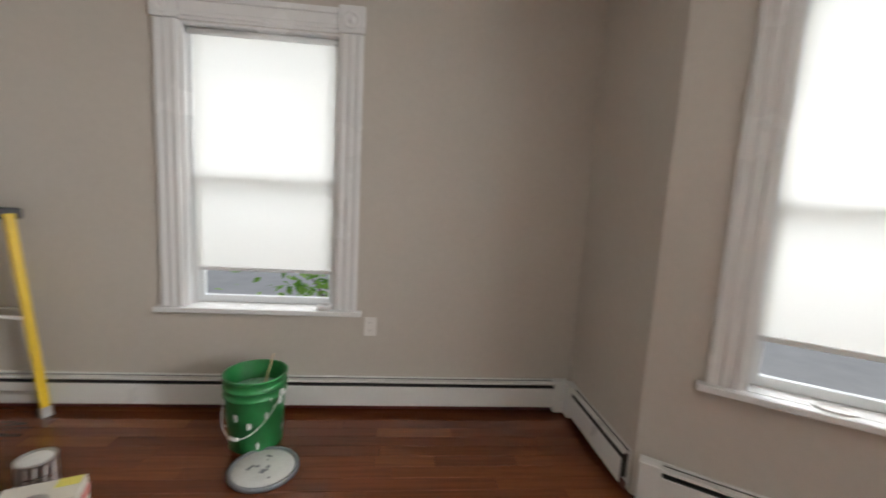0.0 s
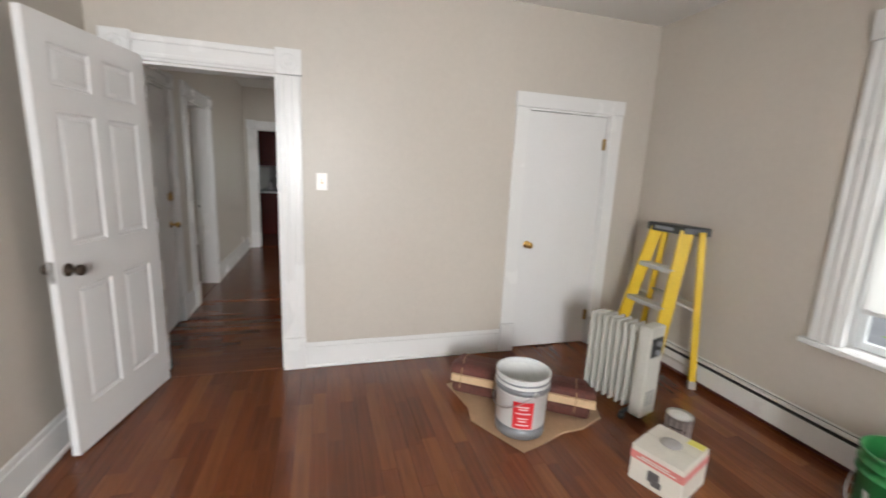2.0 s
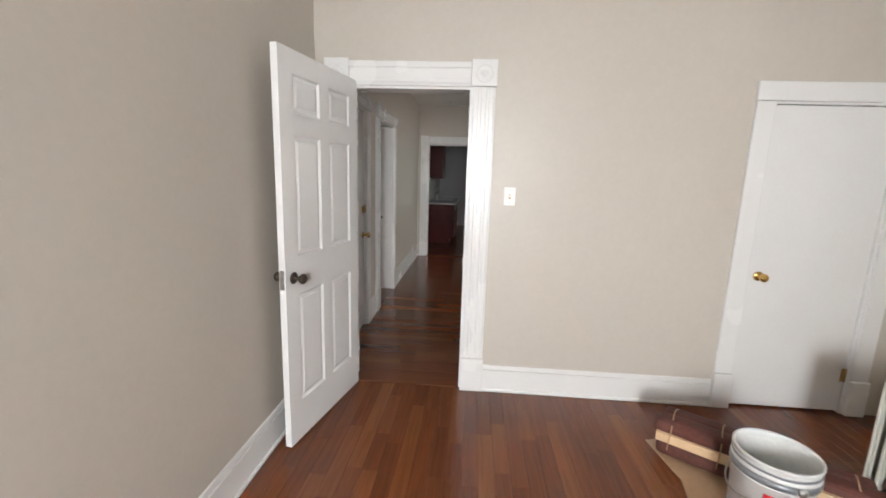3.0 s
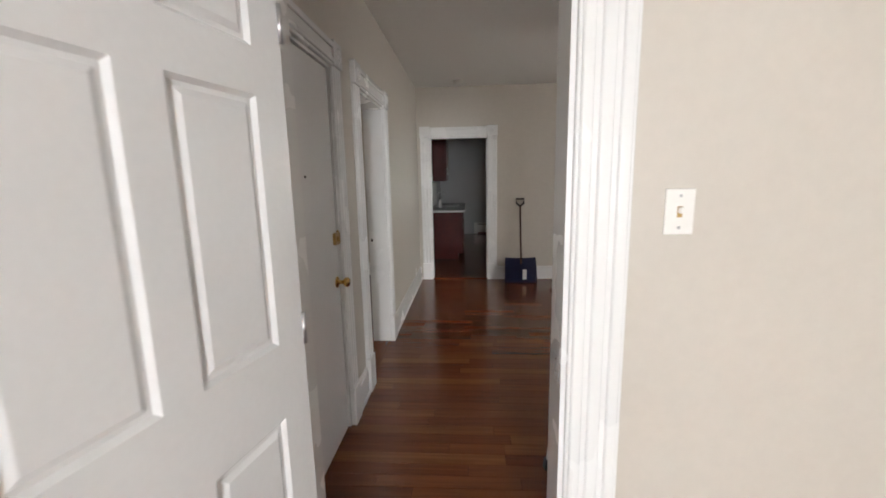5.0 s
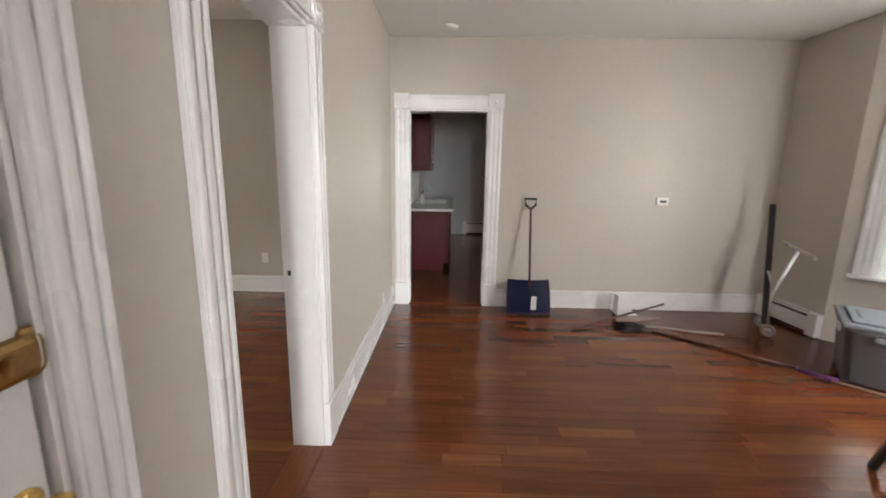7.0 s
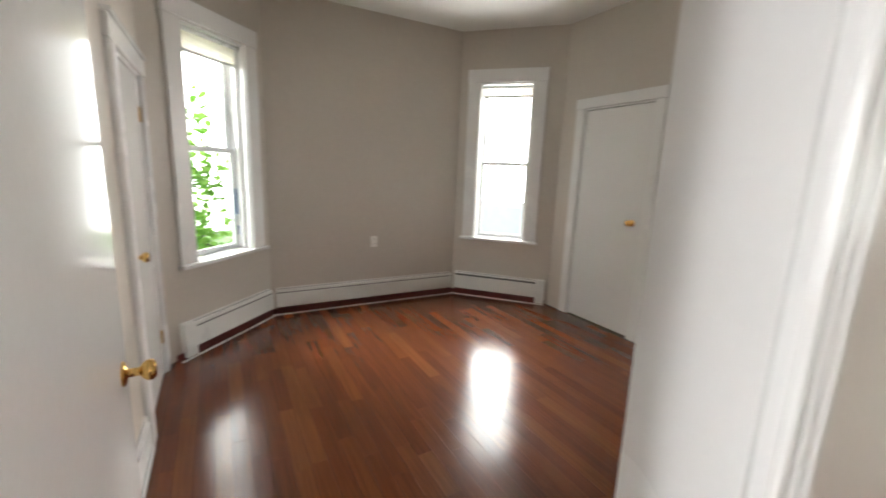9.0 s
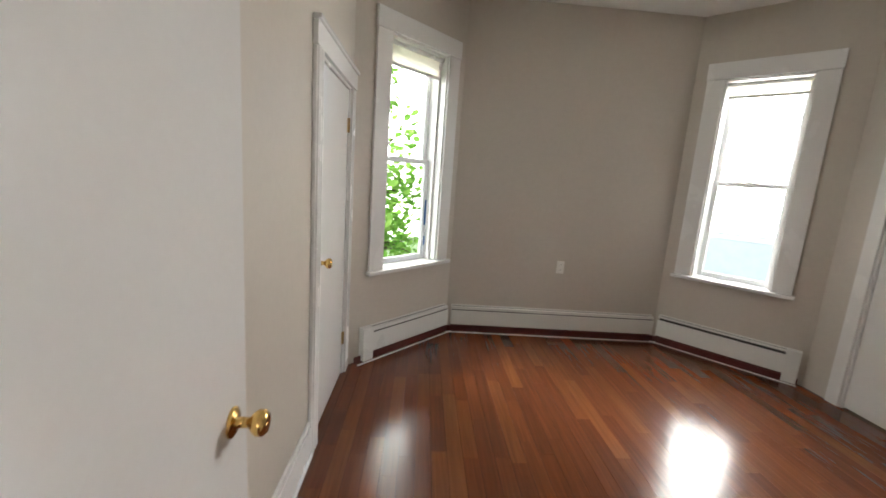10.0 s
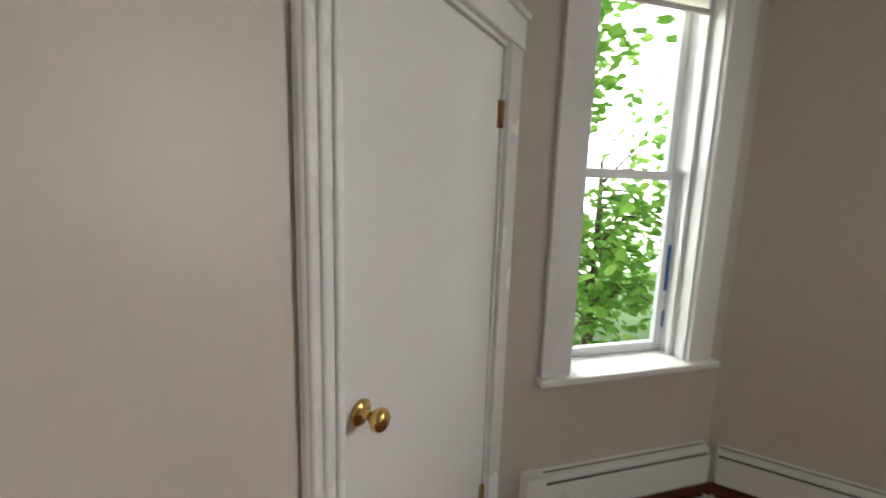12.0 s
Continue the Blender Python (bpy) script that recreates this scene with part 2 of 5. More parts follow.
def mesh_of(name, bm, material):
    bmesh.ops.recalc_face_normals(bm, faces=bm.faces[:])
    me = bpy.data.meshes.new(name)
    bm.to_mesh(me)
    bm.free()
    for k in material if isinstance(material, (list, tuple)) else [material]:
        me.materials.append(k)
    return me


def part(name, bm, material, parent, label="", m=None):
    ob = new(name, mesh_of(name, bm, material))
    ob.parent = parent
    if m is not None:
        ob.matrix_basis = m
    return tagged(ob, label) if label else ob


def thing(name, m, label, category, group="", kind=""):
    ob = new(name)
    ob.empty_display_size = 0.1
    ob.matrix_basis = m
    return tagged(ob, label, category, group, kind)


def solid(name, bm, material, label, category, kind="", m=None, group=""):
    ob = new(name, mesh_of(name, bm, material))
    if m is not None:
        ob.matrix_basis = m
    return tagged(ob, label, category, group, kind)


def B():
    return bmesh.new()


def frame_at(p0, p1):
    """Local x runs along the wall from p0 to p1, local y points into the room."""
    a = math.degrees(math.atan2(p1[1] - p0[1], p1[0] - p0[0]))
    return pose(p0[0], p0[1], 0, 0, 0, a)


# ---------------------------------------------------------------- walls
def wall(name, p0, p1, thick, height, openings=(), material=None, label="smooth greige painted plaster wall", ext0=0.0, ext1=0.0):
    length = math.hypot(p1[0] - p0[0], p1[1] - p0[1])
    bm = B()
    xs = sorted({-ext0, length + ext1, *[o[0] for o in openings], *[o[1] for o in openings]})
    for a, b in zip(xs, xs[1:]):
        hole = [o for o in openings if o[0] <= (a + b) / 2 <= o[1]]
        if not hole:
            box(bm, a, -thick, 0, b, 0, height)
        else:
            _, _, z0, z1 = hole[0]
            if z0 > 0:
                box(bm, a, -thick, 0, b, 0, z0)
            box(bm, a, -thick, z1, b, 0, height)
    return solid(name, bm, material or WALL, label, "wall", "structure", frame_at(p0, p1))


H1, H2 = 2.675, 2.91      # ceiling heights: front and living room; bedroom
NX, WX, BX = 2.61, -2.315, 1.59
T = 0.14
LX = WX - T               # living room's east face
KX = -7.055               # living room's west face
SY = -1.28               # living room's south face
BN = SY - 0.155           # bedroom's north face
EX, WBX, BS = -3.80, -7.36, -5.18
SE0, SE1 = (-4.58, BS), (EX, -4.35)
SW0, SW1 = (WBX, -4.36), (-6.60, BS)

# front room
wall("wall_north", (BX, NX), (WX, NX), 0.2, H1, [(1.50, 2.34, 0.62, 2.18)], ext0=0.25, ext1=0.14)
wall("wall_west", (WX, NX), (WX, -1.30), T, H1, [(0.395, 1.13, 0, 1.96), (2.915, 3.69, 0, 2.01)], ext0=0.09)
wall("wall_south", (WX, -1.30), (2.8, -1.30), 0.15, H1, ext0=0.14, ext1=0.2)
wall("wall_east", (2.8, -1.30), (2.8, 0.97), 0.2, H1, [(0.62, 1.52, 0.62, 2.18)], ext1=0.06)
wall("wall_bay_window", (2.8, 0.97), (BX, 1.85), 0.2, H1, [(0.32, 1.14, 0.62, 2.18)])
wall("wall_corner", (BX, 1.85), (BX, NX), 0.2, H1)
# living room
wall("wall_living_south", (KX, SY), (LX, SY), 0.155, H1, [(2.33, 3.105, 0, 2.03), (3.615, 4.435, 0, 2.03)], ext0=0.3)
wall("wall_living_corner", (LX, 2.70), (-3.35, 2.65), 0.2, H1)
wall("wall_living_bay_east", (-3.35, 2.65), (-4.2, 3.5), 0.2, H1, [(0.25, 0.95, 0.62, 2.18)], ext1=0.06)
wall("wall_living_north", (-4.2, 3.5), (-5.5, 3.5), 0.2, H1, [(0.25, 1.05, 0.62, 2.18)], ext0=0.05, ext1=0.05)
wall("wall_living_bay_west", (-5.5, 3.5), (-6.35, 2.65), 0.2, H1, [(0.26, 0.96, 0.62, 2.18)])
wall("wall_living_niche", (-6.35, 2.65), (KX, 2.60), 0.2, H1, ext1=0.14)
wall("wall_living_west", (KX, 2.60), (KX, SY), T, H1, [(2.905, 3.70, 0, 2.01)], ext1=0.15)
# bedroom
wall("wall_bedroom_west", (WBX, BN), SW0, 0.15, H2, [(1.88, 2.63, 0, 2.07)], ext0=0.0)
wall("wall_bedroom_side_window", SW0, SW1, 0.2, H2, [(0.31, 0.885, 0.69, 2.38)])
wall("wall_bedroom_south", SW1, SE0, 0.2, H2, ext0=0.08, ext1=0.08)
wall("wall_bedroom_garden_window", SE0, SE1, 0.2, H2, [(0.215, 0.83, 0.69, 2.38)])
wall("wall_bedroom_east", SE1, (EX, BN), 0.15, H2, [(0.10, 0.88, 0, 1.93)])
wall("wall_bedroom_head", (EX, BN - 0.002), (WBX, BN - 0.002), 0.002, H2, [(0.13, 0.92, 0, 2.03)])
bm = B()
box(bm, WBX - 0.15, SY - 0.155, H1, EX + 0.15, SY, H2 + 0.05)
solid("wall_bedroom_upper", bm, WALL, "smooth greige painted plaster wall above the ceiling line", "wall", "structure")
# kitchen
wall("wall_kitchen_south", (-12.0, -1.30), (-7.195, -1.30), 0.05, H1, material=GREY, label="plain grey painted kitchen wall")
wall("wall_kitchen_west", (-12.0, 1.7), (-12.0, -1.30), 0.2, H1, [(0.45, 1.25, 0.66, 2.1)], material=GREY, label="plain grey painted kitchen wall with a window", ext0=0.1, ext1=0.1)
wall("wall_kitchen_north", (-7.195, 1.7), (-12.0, 1.7), 0.15, H1, material=GREY, label="plain grey painted kitchen wall")
bm = B()
box(bm, -7.199, -1.30, 0, -7.195, -1.10, H1), box(bm, -7.199, -0.305, 0, -7.195, 1.7, H1), box(bm, -7.199, -1.10, 2.01, -7.195, -0.305, H1)
solid("wall_kitchen_east", bm, GREY, "plain grey painted kitchen wall beside the doorway", "wall", "structure")
# closets behind their shut doors
for nm, b6 in (("wall_closet", (-2.459, 1.3, 0, -2.457, 2.4, H1)), ("wall_wardrobe", (-7.56, -4.3, 0, -7.52, -3.1, 2.4)), ("wall_cupboard", (-3.64, -4.35, 0, -3.62, -3.3, 2.4)), ("wall_stairwell", (-3.6, -1.50, 0, -2.5, -1.46, H1))):
    bm = B()
    box(bm, *b6)
    solid(nm, bm, WALL, "plain painted wall behind a shut door", "wall", "structure")


def slab_poly(name, pts, z0, z1, material, label, category):
    bm = B()
    lo = [bm.verts.new((x, y, z0)) for x, y in pts]
    hi = [bm.verts.new((x, y, z1)) for x, y in pts]
    bm.faces.new(lo[::-1]), bm.faces.new(hi)
    for i in range(len(pts)):
        j = (i + 1) % len(pts)
        bm.faces.new((lo[i], lo[j], hi[j], hi[i]))
    return solid(name, bm, material, label, category, "structure")


P_FRONT = [(WX, -1.30), (2.8, -1.30), (2.8, 0.97), (BX, 1.85), (BX, NX), (WX, NX)]
P_LIVING = [(KX, SY), (LX, SY), (LX, 2.70), (-3.35, 2.65), (-4.2, 3.5), (-5.5, 3.5), (-6.35, 2.65), (KX, 2.6)]
P_BED = [(WBX, BN), (WBX, -4.36), SW1, SE0, SE1, (EX, BN)]
slab_poly("ceiling_front", [(WX - 0.07, -1.6), (2.98, -1.6), (2.98, 1.05), (1.78, 2.0), (1.78, 2.8), (WX - 0.07, 2.8)], H1, H1 + 0.1, CEIL, "flat white painted plaster ceiling", "ceiling")
slab_poly("ceiling_living", [(KX - 0.07, SY - 0.0), (WX - 0.07, SY), (WX - 0.07, 2.9), (-3.3, 2.9), (-4.1, 3.7), (-5.6, 3.7), (-6.45, 2.85), (KX - 0.07, 2.8)], H1, H1 + 0.1, CEIL, "flat white painted plaster ceiling", "ceiling")
slab_poly("ceiling_bedroom", [(WBX - 0.15, BN + 0.1), (WBX - 0.15, -4.45), (-6.65, BS - 0.2), (-4.5, BS - 0.2), (EX + 0.16, -4.4), (EX + 0.16, BN + 0.1)], H2, H2 + 0.1, CEIL, "flat white painted plaster ceiling", "ceiling")
slab_poly("ceiling_kitchen", [(-12.2, -1.4), (KX - 0.07, -1.4), (KX - 0.07, 1.85), (-12.2, 1.85)], H1, H1 + 0.1, CEIL, "flat white painted plaster ceiling", "ceiling")

# ---------------------------------------------------------------- trim, doors, windows
def casing(root, s0, s1, z0, z1, w, fluted=True, blocks=True, plinth=True, sides=(True, True), y=0.0):
    """Side boards, head board and corner blocks round an opening, on the room face."""
    bl = 0.01 if blocks else 0.0
    for k, (a, b) in enumerate(((s0 - w, s0), (s1, s1 + w))):
        if not sides[k]:
            continue
        bm = B()
        pb = 0.24 if plinth else 0.0
        box(bm, a, y, z0 + pb, b, y + 0.02, z1, 0.003)
        if fluted:
            for c, cw in ((0.06, 0.22), (0.38, 0.24), (0.72, 0.22)):
                box(bm, a + w * c, y + 0.012, z0 + pb, a + w * (c + cw), y + 0.029, z1, 0.0075, 3)
        part("side_casing", bm, TRIM, root)
        if plinth:
            bm = B()
            box(bm, a - 0.004, y, z0, b + 0.004, y + 0.036, z0 + 0.238, 0.004)
            part("plinth_block", bm, TRIM, root)
        if blocks:
            bm = B()
            box(bm, a - 0.006, y, z1 + 0.002, b + 0.006, y + 0.036, z1 + w + 0.012, 0.004)
            lathe(bm, [(w * 0.36, 0), (w * 0.36, 0.006), (w * 0.28, 0.006), (w * 0.24, 0.002), (w * 0.12, 0.002), (w * 0.10, 0.008), (0, 0.009)], 20, pose((a + b) / 2, y + 0.036, z1 + w / 2, -90))
            part("corner_block", bm, TRIM, root, "square corner block with a turned rosette")
    bm = B()
    if blocks:
        box(bm, s0 + 0.008, y, z1 + 0.002, s1 - 0.008, y + 0.022, z1 + w, 0.003)
        box(bm, s0 + 0.008, y + 0.02, z1 + w * 0.12, s1 - 0.008, y + 0.034, z1 + w * 0.3, 0.005, 2)
        box(bm, s0 + 0.008, y + 0.02, z1 + w * 0.72, s1 - 0.008, y + 0.036, z1 + w * 0.97, 0.005, 2)
    else:
        box(bm, s0 - w - 0.006, y, z1 + 0.001, s1 + w + 0.006, y + 0.026, z1 + w, 0.003)
        if fluted:
            box(bm, s0 - w - 0.012, y, z1 + w + 0.001, s1 + w + 0.012, y + 0.04, z1 + w + 0.022, 0.004)
    part("head_casing", bm, TRIM, root)


def jamb(root, s0, s1, z1, thick, stop=True):
    for a, b in ((s0, s0 + 0.014), (s1 - 0.014, s1)):
        bm = B()
        box(bm, a, -thick - 0.002, 0, b, 0.002, z1 - 0.014)
        part("jamb", bm, TRIM, root)
    bm = B()
    box(bm, s0, -thick - 0.002, z1 - 0.014, s1, 0.002, z1)
    part("head_jamb", bm, TRIM, root)


def knob(parent, x, y, z, out, material, deadbolt=False, label="polished brass round door knob"):
    """A knob on a door face; out is +1 or -1 along local y."""
    bm = B()
    lathe(bm, [(0, 0), (0.031, 0), (0.031, 0.004), (0.024, 0.008), (0.011, 0.011), (0.0105, 0.034), (0.019, 0.040), (0.0265, 0.050), (0.026, 0.062), (0.019, 0.069), (0, 0.071)], 24, pose(x, y, z, -90 * out))
    part("knob", bm, material, parent, label)


def slab_leaf(name, m, w, h, label, hinge_s=None, thick=0.036, kn=None, knob_mat=None, paint=None):
    """A flat painted door leaf, hinged at local x = 0; faces at y = 0 and y = -thick."""
    root = thing(name, m, label, "door", kind="structure")
    bm = B()
    box(bm, 0, -thick, 0.012, w, 0, h, 0.003)
    part("leaf", bm, paint or DOORP, root)
    if kn:
        for out, y in ((1, 0.0), (-1, -thick)):
            knob(root, kn[0], y, kn[1], out, knob_mat or BRASS)
    if hinge_s is not None:
        for z in (0.22, h - 0.26):
            bm = B()
            tube(bm, [(hinge_s, 0.008, z), (hinge_s, 0.008, z + 0.09)], 0.006, 10)
            box(bm, hinge_s - 0.022, -0.001, z, hinge_s + 0.022, 0.003, z + 0.09, 0.001)
            part("hinge", bm, OLDBRASS, root, "paint-chipped brass hinge")
    return root


def window(name, p0, p1, s0, s1, z0, z1, w, label, blocks=True, shade="", thick=0.2, sill_ext=0.03, lamp="", fluted=True, rail=None, tape=False, high=False, deep=0.0):
    m = frame_at(p0, p1)
    root = thing(name, m, label, "window", kind="structure")
    casing(root, s0, s1, z0, z1, w, fluted, blocks, False)
    bm = B()
    box(bm, s0 - w - sill_ext, 0.0005, z0 - 0.026, s1 + w + sill_ext, 0.055, z0 + 0.004, 0.006, 2), box(bm, s0 + 0.0005, -0.13 - deep, z0 - 0.004, s1 - 0.0005, 0.002, z0 + 0.004)
    part("sill", bm, TRIM, root)
    for a, b in ((s0, s0 + 0.012), (s1 - 0.012, s1)):
        bm = B()
        box(bm, a, -thick, z0, b, 0.001, z1 - 0.012)
        e = 0.02 if a == s0 else -0.02
        xa, xb = sorted((a + e * 0.6, b + e))
        box(bm, xa, -0.085, z0, xb, -0.06, z1 - 0.012, 0.003)
        part("jamb", bm, TRIM, root)
    bm = B()
    box(bm, s0, -thick, z1 - 0.012, s1, 0.001, z1)
    part("head_jamb", bm, TRIM, root)
    mid = rail if rail else (z0 + z1) / 2 - 0.03
    a, b = s0 + 0.014, s1 - 0.014
    for nm, y0, y1, za, zb in (("lower_sash", -0.125 - deep, -0.095 - deep, z0 + 0.005, mid + 0.02), ("upper_sash", -0.16 - deep, -0.13 - deep, mid - 0.02, z1 - 0.014)):
        bm = B()
        f = 0.042
        box(bm, a, y0, za, a + f, y1, zb, 0.003), box(bm, b - f, y0, za, b, y1, zb, 0.003)
        box(bm, a + f, y0, za, b - f, y1, za + f, 0.003), box(bm, a + f, y0, zb - 0.036, b - f, y1, zb, 0.003)
        if nm == "lower_sash":
            box(bm, (a + b) / 2 - 0.03, y1 - 0.002, zb - 0.012, (a + b) / 2 + 0.03, y1 + 0.012, zb + 0.006, 0.003)
        sash = part(nm, bm, VINYL, root, "white vinyl sash frame")
        bm = B()
        ym = (y0 + y1) / 2
        box(bm, a + f - 0.004, ym - 0.002, za + f - 0.004, b - f + 0.004, ym + 0.002, zb - 0.032)
        pane = part("pane", bm, GLASS, sash, "clear window pane")
        pane.visible_shadow = False
    if tape:
        bm = B()
        box(bm, a + 0.002, -0.094 - deep, z0 + 0.30, a + 0.02, -0.091 - deep, z0 + 0.52), box(bm, a + 0.0, -0.094 - deep, z0 + 0.12, a + 0.012, -0.091 - deep, z0 + 0.2)
        part("masking_tape", bm, BLUETAPE, root, "torn strip of blue masking tape")
    if lamp:
        ld = bpy.data.lights.new("sky_light_" + lamp, "AREA")
        ld.shape, ld.size, ld.size_y, ld.energy, ld.color = "RECTANGLE", s1 - s0 + 0.3, (1.3 if high else z1 - z0 - 0.25), SKY_W[lamp], ((0.965, 0.98, 1.0) if lamp in ("front", "bay", "east") else (1.0, 0.965, 0.93))
        lo = new("sky_light_" + lamp, ld)
        if high:
            # lamp added well above the opening, out of sight, to brighten the room
            lo.matrix_world = m @ pose((s0 + s1) / 2, -2.6, z1 + 1.35, 64, 0, 0)
        else:
            lo.matrix_world = m @ pose((s0 + s1) / 2, -0.75, (z0 + z1) / 2 + 0.25, 88, 0, 0)
    return root, m


def roller_shade(m, s0, s1, z_top, z_bot, y=-0.05, label="white translucent roller shade pulled most of the way down", material=None):
    root = thing("roller_blind", m @ pose((s0 + s1) / 2, y, z_top), label, "roller blind")
    hw = (s1 - s0) / 2
    bm = B()
    tube(bm, [(-hw - 0.012, 0, -0.02), (hw + 0.012, 0, -0.02)], 0.017, 16)
    part("roller", bm, TRIM, root, "white roller tube")
    bm = B()
    n = 14
    rows = []
    for i in range(n + 1):
        z = -0.02 + (z_bot - z_top + 0.02) * i / n
        rows.append([bm.verts.new((-hw + 2 * hw * k / 8, -0.016 + 0.0025 * math.sin(i * 0.9 + k * 0.7), z)) for k in range(9)])
    for r0, r1 in zip(rows, rows[1:]):
        for k in range(8):
            bm.faces.new((r0[k], r0[k + 1], r1[k + 1], r1[k])).smooth = True
    part("cloth", bm, material or SHADE, root, "thin white shade cloth")
    bm = B()
    box(bm, -hw, -0.022, z_bot - z_top - 0.008, hw, -0.010, z_bot - z_top + 0.016, 0.004, 2)
    part("hem_bar", bm, PAILW, root, "white hem bar")
    return root


def blind(m, s0, s1, z0, z1, y=-0.07):
    root = thing("venetian_blind", m @ pose((s0 + s1) / 2, y, z0), "white slatted venetian blind lowered behind the sash", "blind")
    hw = (s1 - s0) / 2
    bm = B()
    box(bm, -hw, -0.014, z1 - z0 - 0.04, hw, 0.014, z1 - z0, 0.003)
    part("head_rail", bm, TRIM, root)
    bm = B()
    box(bm, -hw, -0.013, -0.006, hw, 0.013, 0.006, 0.001, 1)
    me = mesh_of("slat", bm, SHADE)
    n = int((z1 - z0 - 0.06) / 0.03)
    for i in range(n):
        o = new("slat", me)
        o.parent = root
        o.matrix_basis = pose(0, 0, 0.02 + i * 0.03, 62, 0, 0) @ Matrix.Diagonal((1, 1, 0.2, 1))
    return root


# front room windows
pN0, pN1 = (BX, NX), (WX, NX)
_, mN = window("window_1", pN0, pN1, 1.50, 2.34, 0.62, 2.18, 0.13, "unseen tall white double-hung window with fluted casing, assumed from the east light and rosette blocks", lamp="front", rail=1.36)
roller_shade(mN, 1.53, 2.31, 2.17, 0.83)
pB0, pB1 = (2.8, 0.97), (BX, 1.85)
_, mB = window("window_2", pB0, pB1, 0.32, 1.14, 0.62, 2.18, 0.13, "tall white double-hung bay window with fluted casing", lamp="bay", rail=1.36)
roller_shade(mB, 0.35, 1.11, 2.17, 0.83)
# unseen window, assumed here so its lamp can light the room from the east
window("unseen_window_3", (2.8, -1.30), (2.8, 0.97), 0.62, 1.52, 0.62, 2.18, 0.13, "unseen tall white double-hung window with fluted casing, assumed from the east light", lamp="east")
# living room bay
pL0, pL1 = (-5.5, 3.5), (-6.35, 2.65)
_, mL = window("window_4", pL0, pL1, 0.26, 0.96, 0.62, 2.18, 0.13, "white double-hung bay window with a slatted blind", lamp="living")
blind(mL, 0.29, 0.93, 0.66, 2.15, y=-0.065)
window("window_5", (-4.2, 3.5), (-5.5, 3.5), 0.25, 1.05, 0.62, 2.18, 0.13, "white double-hung window in the living room bay", lamp="north")
# unseen window and its lamp, added to throw light on the west wall
window("unseen_window_9", (-3.35, 2.65), (-4.2, 3.5), 0.25, 0.95, 0.62, 2.18, 0.13, "unseen white double-hung window added in the bay corner to light the living room", lamp="corner")
# bedroom
_, mG = window("window_6", SE0, SE1, 0.215, 0.83, 0.69, 2.38, 0.135, "white double-hung window with flat casing looking onto leaves", blocks=False, fluted=False, lamp="garden", high=True, rail=1.53, tape=True, sill_ext=0.02, deep=0.038)
roller_shade(mG, 0.24, 0.805, 2.365, 2.20, label="cream roller shade rolled up at the window head", material=SHADEUP)
_, mS = window("window_7", SW0, SW1, 0.31, 0.885, 0.69, 2.38, 0.135, "white double-hung window with flat casing facing pale siding", blocks=False, fluted=False, lamp="side", rail=1.53, sill_ext=0.02, deep=0.038)
roller_shade(mS, 0.335, 0.86, 2.365, 2.24, label="cream roller shade rolled up at the window head", material=SHADEUP)
window("window_8", (-12.0, 1.7), (-12.0, -1.30), 0.45, 1.25, 0.66, 2.1, 0.12, "white double-hung kitchen window", blocks=False, lamp="kitchen", high=True)

# front room doors
mW = frame_at((WX, NX), (WX, -1.30))
d = thing("door_frame_closet", mW, "white flat-painted closet door casing", "door frame", kind="structure")
casing(d, 0.395, 1.13, 0, 1.96, 0.11, False, False, True)
jamb(d, 0.395, 1.13, 1.96, T)
slab_leaf("door_closet", mW @ pose(0.41, -0.012, 0), 0.706, 1.942, "flat white closet door with a brass knob, shut", kn=(0.64, 0.90), hinge_s=0.004)
d = thing("door_frame_hall", mW, "white fluted door casing with rosette corner blocks", "door frame", kind="structure")
casing(d, 2.915, 3.69, 0, 2.01, 0.145)
jamb(d, 2.915, 3.69, 2.01, T)
bm = B()
box(bm, 2.929, -0.075, 0.86, 2.932, -0.03, 0.94, 0.001), box(bm, 2.93, -0.066, 0.88, 2.936, -0.045, 0.92)
part("strike_plate_or_hole", bm, STEEL, d, "worn steel strike plate")
# same frame, seen from the living room
mE = frame_at((LX, SY), (LX, 2.70))
d = thing("door_frame_hall_back", mE, "white door casing on the living room side", "door frame", kind="structure")
casing(d, SY * -1 - 1.08, SY * -1 - 0.305, 0, 2.01, 0.13)


